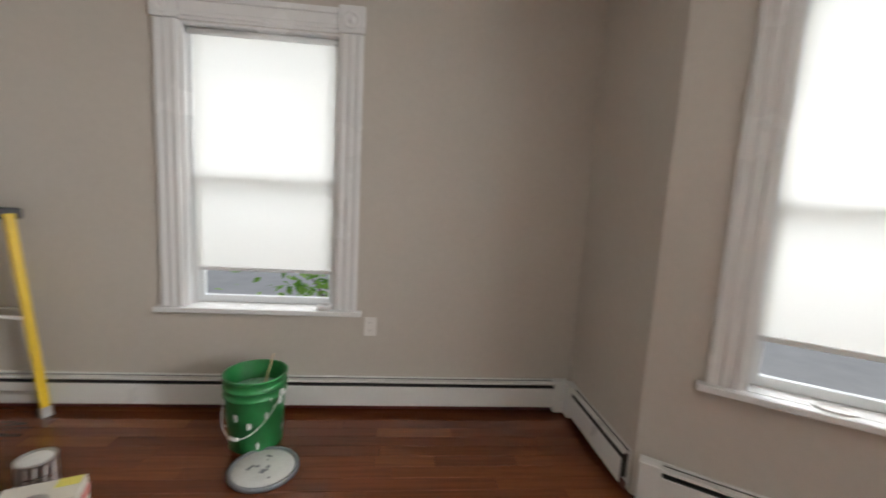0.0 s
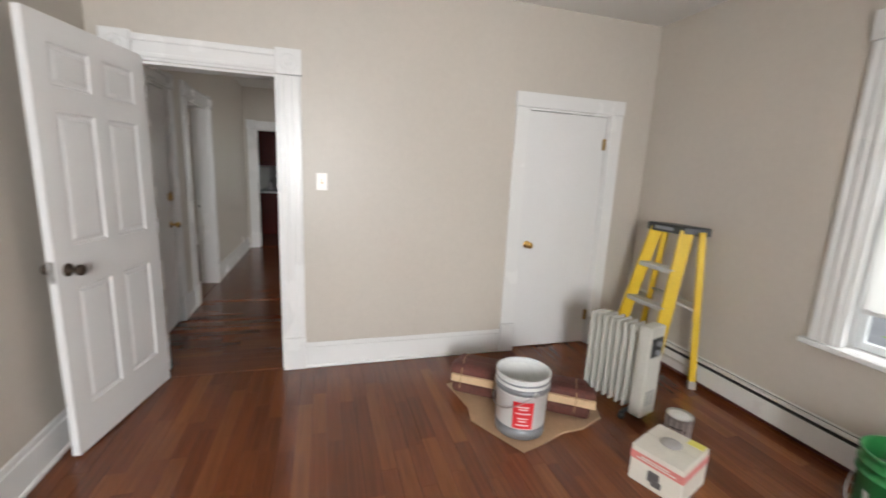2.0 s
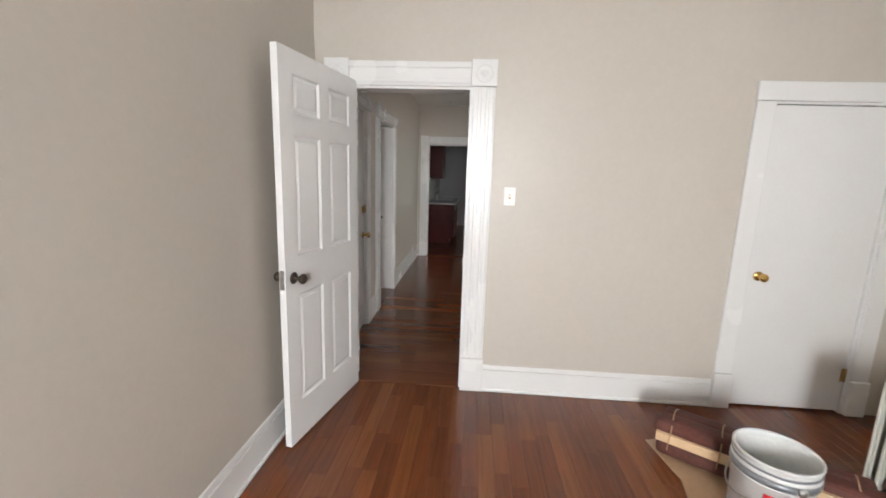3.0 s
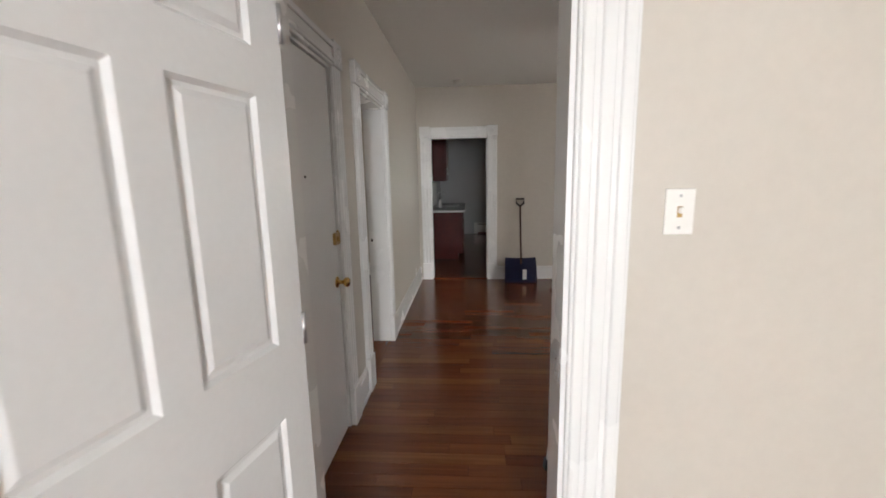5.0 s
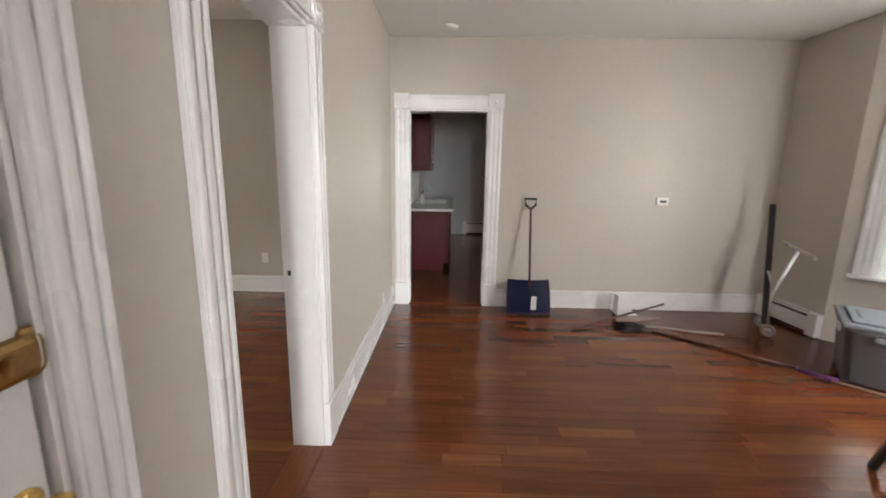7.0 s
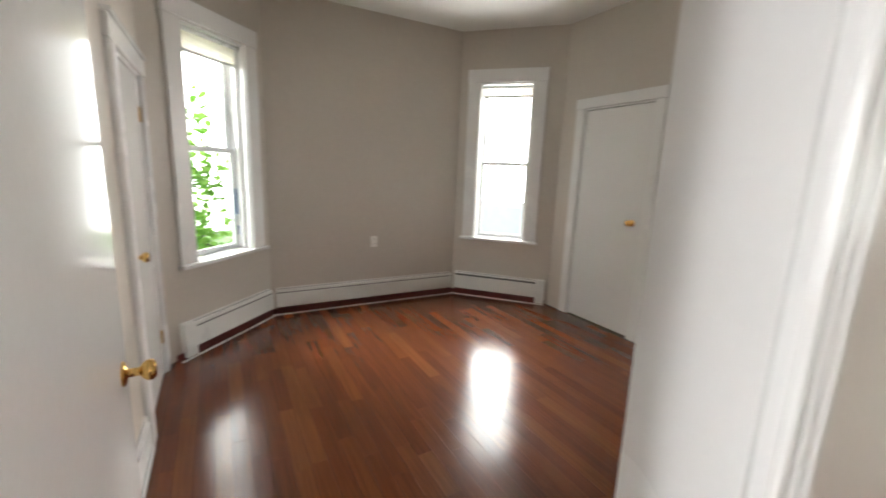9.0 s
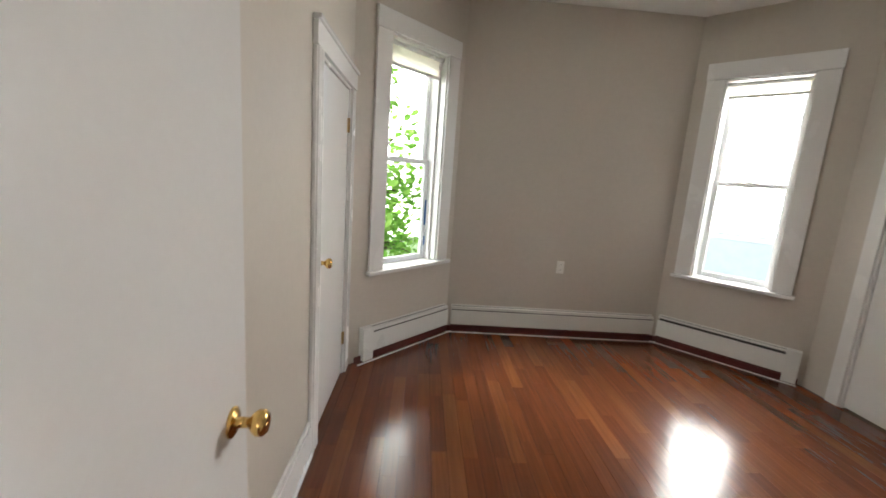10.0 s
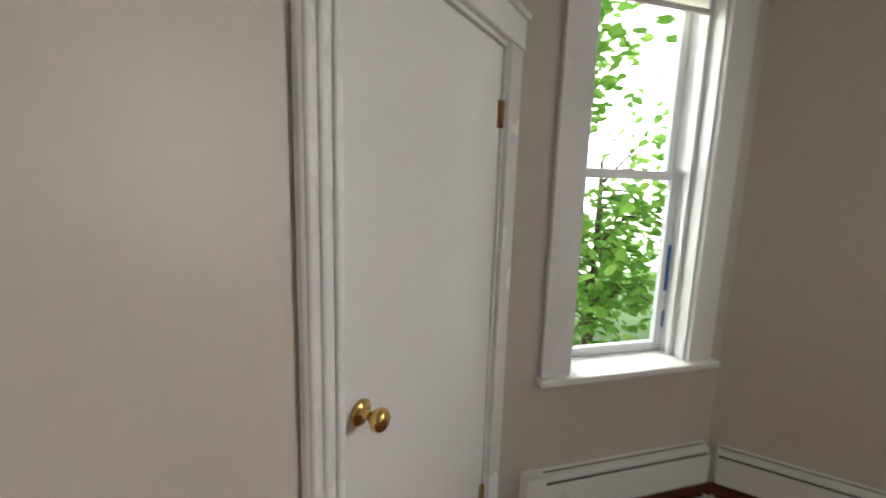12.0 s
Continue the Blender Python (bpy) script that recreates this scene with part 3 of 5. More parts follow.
def panel_leaf(name, m, w, h, label):
    """A six-panel moulded leaf, hinged at local x = 0, faces at y = 0 and y = -0.036."""
    root = thing(name, m, label, "door", kind="structure")
    t = 0.036
    bm = B()
    sx = (0.0, 0.105, w / 2 - 0.045, w / 2 + 0.045, w - 0.105, w)
    zz = (0.012, 0.235, 0.835, 1.035, 1.64, 1.745, 1.925, h)
    for a, b in ((0, 1), (2, 3), (4, 5)):
        box(bm, sx[a], -t, zz[0], sx[b], 0, zz[7])
    for a, b in ((0, 1), (2, 3), (4, 5), (6, 7)):
        for c, e in ((1, 2), (3, 4)):
            box(bm, sx[c], -t, zz[a], sx[e], 0, zz[b])
    part("leaf_frame", bm, DOORP, root)
    for c, e in ((1, 2), (3, 4)):
        for a, b in ((1, 2), (3, 4), (5, 6)):
            bm = B()
            x0, x1, z0, z1 = sx[c], sx[e], zz[a], zz[b]
            for s in (0, 1):
                f = lambda d, y: [(x0 + d, y, z0 + d), (x1 - d, y, z0 + d), (x1 - d, y, z1 - d), (x0 + d, y, z1 - d)]
                sg = lambda q: -q if s == 0 else -t + q
                rings = [[bm.verts.new(p) for p in f(dd, sg(q))] for dd, q in ((0, 0.0), (0.010, 0.010), (0.020, 0.010), (0.034, 0.003), (0.04, 0.003))]
                for r0, r1 in zip(rings, rings[1:]):
                    for k in range(4):
                        bm.faces.new((r0[k], r0[(k + 1) % 4], r1[(k + 1) % 4], r1[k]))
                bm.faces.new(rings[-1])
            part("panel", bm, DOORP, root)
    for out, y in ((1, 0.0), (-1, -t)):
        knob(root, w - 0.065, y, 0.93, out, BRONZE, label="dark bronze door knob")
    bm = B()
    box(bm, w - 0.001, -0.030, 0.88, w + 0.002, -0.006, 0.98), box(bm, w, -0.026, 0.915, w + 0.012, -0.010, 0.945, 0.003)
    part("latch", bm, STEEL, root, "steel latch plate")
    for z in (0.2, 1.0, 1.78):
        bm = B()
        tube(bm, [(0.0, 0.004, z), (0.0, 0.004, z + 0.09)], 0.006)
        part("hinge", bm, STEEL, root, "steel butt hinge")
    return root


ang = math.degrees(math.atan2(-1.18 + 1.028, -1.54 + 2.30))
panel_leaf("door_hall", pose(-2.30, -1.028, 0, 0, 0, ang), 0.765, 2.035, "white six-panel door standing open with a bronze knob")

# living room doors
mS2 = frame_at((KX, SY), (LX, SY))
d = thing("door_frame_bedroom", mS2, "white fluted door casing with rosette corner blocks", "door frame", kind="structure")
casing(d, 2.33, 3.105, 0, 2.03, 0.125)
jamb(d, 2.33, 3.105, 2.03, 0.157)
bm = B()
# no real recess: a small dark block imitates the shaded latch hole
box(bm, 2.343, -0.138, 0.918, 2.3465, -0.122, 0.943, 0.001)
part("strike_plate_or_hole", bm, SLOT_SHADE, d, "small dark patch standing for the shade in the jamb's latch hole")
d = thing("door_frame_entry", mS2, "white moulded casing round the entry door", "door frame", kind="structure")
casing(d, 3.615, 4.435, 0, 2.03, 0.115, sides=(True, True))
jamb(d, 3.615, 4.435, 2.03, 0.157)
e = slab_leaf("door_entry", mS2 @ pose(4.42, -0.080, 0, 0, 0, 180) @ pose(0, -0.036, 0), 0.778, 2.012, "plain white entry door with brass deadbolt and knob, shut")
# the room side of this leaf is its -y face
knob(e, 0.735, -0.036, 0.90, -1, BRASS)
bm = B()
box(bm, 0.712, -0.050, 1.105, 0.797, -0.036, 1.17, 0.014, 2), box(bm, 0.767, -0.048, 1.10, 0.793, -0.036, 1.182, 0.008, 2), box(bm, 0.733, -0.066, 1.122, 0.745, -0.049, 1.152, 0.004, 2)
part("deadbolt", bm, OLDBRASS, e, "aged brass rim deadbolt with thumb turn")
bm = B()
lathe(bm, [(0.0, 0.003), (0.005, 0.003), (0.0065, 0.0), (0.0065, -0.002)], 14, pose(0.40, -0.037, 1.465, 90))
part("peephole", bm, SLOT_SHADE, e, "small round peephole")
d = thing("door_frame_kitchen", frame_at((KX, 2.60), (KX, SY)), "white fluted kitchen doorway casing with rosette blocks", "door frame", kind="structure")
casing(d, 2.905, 3.70, 0, 2.01, 0.135)
jamb(d, 2.905, 3.70, 2.01, T)
# bedroom doors
mH = frame_at((EX, BN - 0.002), (WBX, BN - 0.002))
leaf_ang = -87.5
slab_leaf("door_bedroom", pose(-3.949, -1.47, 0, 0, 0, leaf_ang), 0.875, 2.01, "plain glossy white bedroom door standing open with brass knobs", kn=(0.80, 0.91), paint=GLOSSD)
mEb = frame_at(SE1, (EX, BN))
d = thing("door_frame_cupboard", mEb, "white bedroom closet door casing", "door frame", kind="structure")
casing(d, 0.10, 0.88, 0, 1.93, 0.098, True, False, False, sides=(False, True))
jamb(d, 0.10, 0.88, 1.93, 0.15)
bm = B()
box(bm, 0.0, 0, 0, 0.10, 0.02, 1.93, 0.003)
part("side_casing", bm, TRIM, d)
slab_leaf("door_cupboard", mEb @ pose(0.115, -0.008, 0), 0.75, 1.913, "flat glossy white closet door with a brass knob, shut", kn=(0.69, 0.95), hinge_s=0.0, paint=GLOSSD)
mWb = frame_at((WBX, BN), SW0)
d = thing("door_frame_wardrobe", mWb, "white closet door casing in the bedroom", "door frame", kind="structure")
casing(d, 1.88, 2.63, 0, 2.07, 0.095, False, False, False)
jamb(d, 1.88, 2.63, 2.07, 0.15)
slab_leaf("door_wardrobe", mWb @ pose(1.895, -0.010, 0), 0.72, 2.05, "flat white closet door with a brass knob, shut", kn=(0.085, 1.04), paint=GLOSSD)


def baseboard(m, s0, s1, h=0.19, label="tall white painted baseboard"):
    bm = B()
    box(bm, s0, 0.0, 0, s1, 0.018, h - 0.035, 0.002), box(bm, s0, 0.0, h - 0.034, s1, 0.013, h, 0.005, 2)
    box(bm, s0, 0.018, 0, s1, 0.032, 0.022, 0.006, 2)
    solid("baseboard", bm, TRIM, label, "baseboard", "structure", m)


baseboard(mW, 1.245, 2.775)
baseboard(mW, 3.83, 3.91)
baseboard(frame_at((WX, -1.30), (2.8, -1.30)), 0, 5.1)
baseboard(frame_at((2.8, -1.30), (2.8, 0.97)), 0, 2.25)
baseboard(mS2, 0, 2.20)
baseboard(mS2, 3.236, 3.494)
baseboard(frame_at((KX, 2.60), (KX, SY)), 0, 2.765)
baseboard(mE, 1.14, 3.95)
baseboard(mEb, 0.985, 2.95)
baseboard(mWb, 0.0, 1.78)
baseboard(frame_at((-12.0, -1.30), (-7.195, -1.30)), 0, 4.8, 0.12)
baseboard(frame_at((-12.0, 1.7), (-12.0, -1.30)), 2.4, 3.0, 0.12)


def base_heater(m, s0, s1, h=0.2, dep=0.062, foot=0.045, slot=True, capL=True, capR=True, label="long white enamel baseboard heater with a dark slot", lip=0.014):
    root = thing("baseboard_heater", m @ pose(s0, 0, 0), label, "heater")
    L = s1 - s0
    bm = B()
    box(bm, 0, 0.002, foot - 0.03, L, 0.010, h + 0.012, 0.002)
    box(bm, 0, dep - 0.008, foot, L, dep, h - 0.032, 0.003)
    part("cover", bm, METALW, root)
    bm = B()
    box(bm, 0, 0.0155, h - 0.010, L, dep - 0.010, h, 0.004, 2), box(bm, 0, dep - 0.016, h - lip, L, dep - 0.010, h - 0.004, 0.002)
    part("damper", bm, METALW, root, "hinged top damper")
    bm = B()
    box(bm, 0.01, 0.011, foot + 0.02, L - 0.01, dep - 0.018, h - 0.03)
    # thin dark strip painted in as the shade between damper and back plate
    box(bm, 0.01, 0.0105, h - 0.031, L - 0.01, 0.0150, h + 0.001)
    part("element_and_slot_shade", bm, SLOT_SHADE, root, "dark heating element inside, with a near-black strip for the back slot's shade")
    for on, x in ((capL, 0), (capR, L - 0.09)):
        if on:
            bm = B()
            box(bm, x - 0.002, 0.001, 0.012, x + 0.092, dep + 0.004, h + 0.014, 0.004, 2)
            part("end_cap", bm, METALW, root)
    bm = B()
    box(bm, 0, 0.0125, 0.004, L, 0.02, foot - 0.004, 0.001)
    part("kick_strip", bm, MAROON, root, "dark red strip under the heater")
    return root


base_heater(mN, 0.03, 3.83, 0.20)
base_heater(frame_at((BX, 1.85), (BX, NX)), 0.02, 0.72, 0.20, dep=0.055, capL=False)
base_heater(mB, 0.04, 1.47, 0.20)
base_heater(frame_at((-6.35, 2.65), (KX, 2.6)), 0.0, 0.66, 0.21)
mSb = frame_at(SW1, SE0)
base_heater(mSb, 0.04, 1.98, 0.245, lip=0.026, dep=0.058, foot=0.075, capL=False, capR=False, label="long white enamel baseboard heater, slot nearly shut")
base_heater(mG, 0.04, 1.02, 0.255, lip=0.026, dep=0.058, foot=0.075, capL=False, label="white enamel baseboard heater under the window")
base_heater(mS, 0.04, 1.08, 0.262, dep=0.058, foot=0.075, capR=False, label="white enamel baseboard heater with a dark slot")
for mm, a, b in ((mSb, 0.0, 2.02), (mG, 0.0, 1.08), (mS, 0.03, 1.118)):
    bm = B()
    box(bm, a, 0.062, 0, b, 0.071, 0.010, 0.003, 2)
    solid("floor_moulding", bm, TRIM, "narrow pale quarter-round moulding along the floor", "moulding", "structure", mm)
    bm = B()
    box(bm, a, 0.021, 0, b, 0.030, 0.052, 0.001)
    solid("old_skirting", bm, MAROON, "dark red painted skirting under the heater", "skirting", "structure", mm)


def outlet(m, s, z, label="white wall outlet plate with two sockets", kind="socket"):
    root = thing("wall_switch" if kind == "switch" else "wall_outlet", m @ pose(s, 0, z), label, "switch" if kind == "switch" else "outlet")
    bm = B()
    box(bm, -0.036, 0.0, -0.058, 0.036, 0.007, 0.058, 0.003, 2)
    part("plate", bm, PLATE, root)
    if kind == "switch":
        bm = B()
        box(bm, -0.0065, 0.007, -0.014, 0.0065, 0.008, 0.014, 0.0005)
        part("slot", bm, OLDBRASS, root, "worn toggle slot")
        bm = B()
        box(bm, -0.005, 0.008, -0.004, 0.005, 0.020, 0.012, 0.002)
        part("toggle", bm, PLATE, root)
        for z2 in (-0.04, 0.04):
            bm = B()
            lathe(bm, [(0.004, 0), (0.004, 0.001), (0, 0.0015)], 10, pose(0, 0.007, z2, -90))
            part("screw", bm, STEEL, root)
    else:
        for z2 in (-0.024, 0.024):
            bm = B()
            box(bm, -0.016, 0.006, z2 - 0.014, 0.016, 0.009, z2 + 0.014, 0.004, 2)
            sk = part("socket", bm, PLATE, root)
            bm = B()
            for x in (-0.006, 0.006):
                box(bm, x - 0.001, 0.0085, z2 - 0.003, x + 0.001, 0.0096, z2 + 0.006)
            part("slots", bm, SLOT_SHADE, sk)
    return root


outlet(mW, NX + 0.038, 1.349, "white toggle light switch plate beside the doorway", "switch")
outlet(mN, BX - 0.305, 0.525)
outlet(mSb, 0.99, 0.665)
outlet(mS2, 0.55, 0.22, "white wall outlet plate just above the baseboard")
outlet(mWb, 1.35, 0.40)
outlet(mE, 0.9 + 0.35, 1.25, "white toggle light switch plate behind the ladder", "switch")
th = thing("thermostat", frame_at((KX, 2.60), (KX, SY)) @ pose(2.60 - 1.475, 0, 1.147), "small white wall thermostat with a dark window", "thermostat")
bm = B()
box(bm, -0.06, 0, -0.04, 0.06, 0.022, 0.04, 0.004, 2)
part("case", bm, PLATE, th)
bm = B()
box(bm, -0.035, 0.0215, -0.012, 0.03, 0.024, 0.012)
part("display", bm, CARDDARK, th, "dark dial window")
sd = thing("smoke_detector", pose(-6.75, -0.69, H1, 180), "small round white smoke detector on the ceiling", "smoke detector")
bm = B()
lathe(bm, [(0, 0), (0.065, 0), (0.065, 0.012), (0.055, 0.03), (0.02, 0.036), (0, 0.036)], 24)
part("case", bm, PLATE, sd)
cl = thing("ceiling_light", pose(-4.77, 0.53, H1, 180), "bronze flush ceiling light with a frosted glass bowl, unlit", "ceiling light")
bm = B()
lathe(bm, [(0, 0), (0.075, 0), (0.08, 0.02), (0.11, 0.05), (0.168, 0.075), (0.172, 0.095), (0.16, 0.1), (0.15, 0.1), (0.1, 0.06), (0, 0.05)], 32)
part("pan", bm, BRONZE, cl)
bm = B()
lathe(bm, [(0.158, 0.097), (0.15, 0.135), (0.12, 0.175), (0.07, 0.205), (0.012, 0.216), (0, 0.216)], 32)
part("bowl", bm, FROST, cl, "frosted cream glass bowl")
bm = B()
lathe(bm, [(0.012, 0.212), (0.02, 0.222), (0.012, 0.236), (0.016, 0.246), (0.006, 0.258), (0, 0.262)], 16)
part("finial", bm, BRONZE, cl)

# ---------------------------------------------------------------- front room things
def pail(name, x, y, r0, r1, h, body_mat, label, full=None, rot=0.0):
    root = thing(name, pose(x, y, 0, 0, 0, rot), label, "bucket")
    bm = B()
    lathe(bm, [(0, 0.0), (r0 - 0.006, 0.0), (r0, 0.006), (r0 + (r1 - r0) * 0.72, h * 0.72), (r1 + 0.004, h * 0.73), (r1 + 0.004, h * 0.745), (r1 - 0.002, h * 0.75), (r1 - 0.001, h * 0.84), (r1 + 0.005, h * 0.845), (r1 + 0.005, h * 0.86), (r1, h * 0.865), (r1 + 0.001, h - 0.012), (r1 + 0.006, h - 0.010), (r1 + 0.006, h), (r1 - 0.003, h), (r1 - 0.005, h - 0.01), (r0 - 0.002, 0.012), (0, 0.012)], 40)
    part("body", bm, body_mat, root)
    return root


def handle(root, r, z, drop, mat_bar, grip=None):
    bm = B()
    pts = [(r * math.cos(a), -0.30 * r * math.sin(a) - abs(math.sin(a)) * r * 0.72, z - drop * math.sin(a)) for a in [math.pi * i / 18 for i in range(19)]]
    tube(bm, pts, 0.003, 8)
    hd = part("handle", bm, mat_bar, root, "wire bail handle hanging down")
    if grip:
        bm = B()
        tube(bm, pts[8:11], 0.009, 10)
        part("grip", bm, grip, hd, "plastic hand grip")
    for s in (1, -1):
        bm = B()
        lathe(bm, [(0.018, 0), (0.018, 0.008), (0.008, 0.014), (0, 0.014)], 14, pose(s * r * 0.985, 0, z, 0, 90 * s))
        part("ear", bm, mat_bar, root)


def curved_label(bm, r, a0, a1, z0, z1, lift=0.0):
    n = 12
    lo, hi = [], []
    for i in range(n + 1):
        a = a0 + (a1 - a0) * i / n
        lo.append(bm.verts.new(((r(z0) + lift) * math.cos(a), (r(z0) + lift) * math.sin(a), z0)))
        hi.append(bm.verts.new(((r(z1) + lift) * math.cos(a), (r(z1) + lift) * math.sin(a), z1)))
    for i in range(n):
        bm.faces.new((lo[i], lo[i + 1], hi[i + 1], hi[i])).smooth = True
    return bm


# kraft paper under the pail and bundles
bm = B()
pp = [(-1.86, 0.78), (-1.55, 0.83), (-1.42, 0.80), (-1.09, 0.98), (-1.13, 1.12), (-1.19, 1.28), (-1.20, 1.42), (-1.27, 1.60), (-1.55, 1.72), (-1.93, 1.55), (-1.97, 1.2)]
lo = [bm.verts.new((x, y, 0.002)) for x, y in pp]
hi = [bm.verts.new((x + 0.004 * math.sin(7 * i), y + 0.004 * math.cos(5 * i), 0.006 + 0.003 * (i % 3))) for i, (x, y) in enumerate(pp)]
mid_v = bm.verts.new((-1.55, 1.2, 0.006))
for i in range(len(pp)):
    j = (i + 1) % len(pp)
    bm.faces.new((lo[i], lo[j], hi[j], hi[i])), bm.faces.new((hi[i], hi[j], mid_v))
solid("kraft_paper", bm, KRAFT, "torn sheet of brown kraft paper on the floor", "paper")

w = pail("paint_pail", -1.31, 1.06, 0.138, 0.150, 0.36, PAILW, "large white paint pail with a red label, open and nearly empty")
w.location.z = 0.007
bm = B()
lathe(bm, [(0.1395, 0.004), (0.1415, 0.004), (0.1425, 0.065), (0.1405, 0.065)], 40)
part("bottom_band", bm, PAILG, w, "grey band round the base")
bm = B()
lathe(bm, [(0.1515, 0.272), (0.157, 0.272), (0.157, 0.302), (0.1515, 0.302)], 40)
lathe(bm, [(0.151, 0.322), (0.155, 0.322), (0.155, 0.331), (0.151, 0.331)], 40)
part("rim_band", bm, PAILG, w, "grey reinforcing band under the rim")
rz = lambda z: 0.1405 + 0.0115 * z / 0.26
face = math.radians(-24)
bm = B()
curved_label(bm, rz, face - 0.36, face + 0.40, 0.075, 0.235, 0.0015)
lab = part("label", bm, LABELR, w, "red printed label")
bm = B()
for z, a, b in ((0.205, -0.20, 0.22), (0.19, -0.16, 0.2), (0.165, -0.26, 0.30), (0.135, -0.18, 0.2), (0.118, -0.14, 0.16), (0.095, -0.22, 0.25)):
    curved_label(bm, rz, face + a, face + b, z, z + 0.007, 0.003)
part("print", bm, LABELW, lab, "unreadable white print")
bm = B()
lathe(bm, [(0.118, 0.006), (0.134, 0.02), (0.141, 0.2), (0.142, 0.33)], 40)
lathe(bm, [(0, 0.03), (0.137, 0.03)], 40)
part("paint", bm, PAINTW, w, "white paint coating the inside")
handle(w, 0.157, 0.285, 0.12, STEEL)
w.rotation_euler[2] = 0

g = pail("plastic_bucket", -0.245, 2.27, 0.128, 0.150, 0.385, GREEN, "green plastic bucket splashed with white paint", rot=-20)
handle(g, 0.157, 0.30, 0.20, PAILW, PAILW)
bm = B()
rg = lambda z: 0.128 + 0.022 * z / 0.28
for k in range(14):
    bm = B()
    a, z = random.uniform(-2.9, 0.2), random.uniform(0.05, 0.3)
    n = 9
    ca, cz, ra, rzz = a, z, random.uniform(0.03, 0.10), random.uniform(0.008, 0.024)
    ring = []
    for i in range(n):
        t = 2 * math.pi * i / n
        q = random.uniform(0.6, 1.2)
        zz = cz + rzz * q * math.sin(t)
        aa = ca + ra * q * math.cos(t)
        ring.append(bm.verts.new(((rg(zz) + 0.0035) * math.cos(aa), (rg(zz) + 0.0035) * math.sin(aa), zz)))
    bm.faces.new(ring)
    part("paint_splash", bm, PAINTW, g, "dried white paint smear")
bm = B()
lathe(bm, [(0, 0.27), (0.10, 0.272), (0.142, 0.285), (0.144, 0.34)], 32)
part("inner_crust", bm, mat("pale_green_crust", (0.20, 0.36, 0.26), 0.6, var=0.5, scale=25), g, "paint-smeared inside of the bucket")
bm = B()
bar(bm, (0.03, 0.02, 0.272), (0.05, 0.125, 0.43), 0.008, 0.005, 0.001)
solid("stir_stick", bm, BATTEN, "wooden stirring stick standing in the green bucket", "brush", m=pose(-0.245, 2.27, 0))

ld = thing("pail_lid", pose(-0.125, 2.03, 0, 0, 0, 30), "round pail lid lying face up, coated in white paint", "lid")
bm = B()
lathe(bm, [(0, 0.0), (0.150, 0.0), (0.156, 0.004), (0.156, 0.022), (0.150, 0.025), (0.143, 0.022), (0.141, 0.014), (0, 0.014)], 40)
part("rim", bm, PAILG, ld, "dark grey rim")
bm = B()
lathe(bm, [(0.139, 0.0145), (0.136, 0.018), (0.08, 0.017), (0.03, 0.019), (0, 0.018)], 36)
part("paint_film", bm, PAINTW, ld, "thick white paint")
for k in range(9):
    bm = B()
    a, q = random.uniform(0, 6.28), random.uniform(0.01, 0.09)
    bar(bm, (q * math.cos(a), q * math.sin(a), 0.0185), (q * math.cos(a) + random.uniform(-0.05, 0.05), q * math.sin(a) + random.uniform(-0.03, 0.03), 0.0205), 0.012, 0.003, 0.001)
    part("smear", bm, PAILG, ld, "grey smear")


def bundle(x, y, rot, L, r, z, label):
    root = thing("cloth_bundle", pose(x, y, z, 0, 0, rot), label, "bundle")
    bm = B()
    for k in range(4):
        yy, zz = ((-0.5, 0.5), (0.5, 0.45), (-0.35, 1.25), (0.45, 1.2))[k]
        ex = random.uniform(-0.03, 0.03)
        box(bm, -L / 2 + ex, yy * r - 0.46 * r, zz * r - 0.4 * r, L / 2 + ex, yy * r + 0.46 * r, zz * r + 0.36 * r, 0.25 * r, 3)
    part("wrap", bm, BUNDLE, root)
    for s in (-0.3, 0.28):
        bm = B()
        pts = [(s * L + 0.004 * math.sin(3 * a), 1.08 * r * math.cos(a), 0.83 * r + 0.9 * r * math.sin(a)) for a in [2 * math.pi * i / 20 for i in range(21)]]
        tube(bm, pts, 0.0035, 6)
        part("string", bm, KRAFT, root, "string tied round the bundle")
    return root


bdir = math.degrees(math.atan2(0.72, 0.50))
bundle(-1.73, 0.985, bdir, 0.38, 0.128, 0.008, "dark brown tied bundle lying on kraft paper")
bundle(-1.45, 1.37, bdir, 0.46, 0.115, 0.008, "dark brown tied bundle lying on kraft paper beside the heater")
bm = B()
box(bm, -0.45, -0.014, -0.024, 0.45, 0.014, 0.024, 0.003)
solid("wooden_batten", bm, BATTEN, "pale pine batten tied along the brown bundles", "batten", m=pose(-1.485, 1.145, 0.125, 0, 0, bdir))


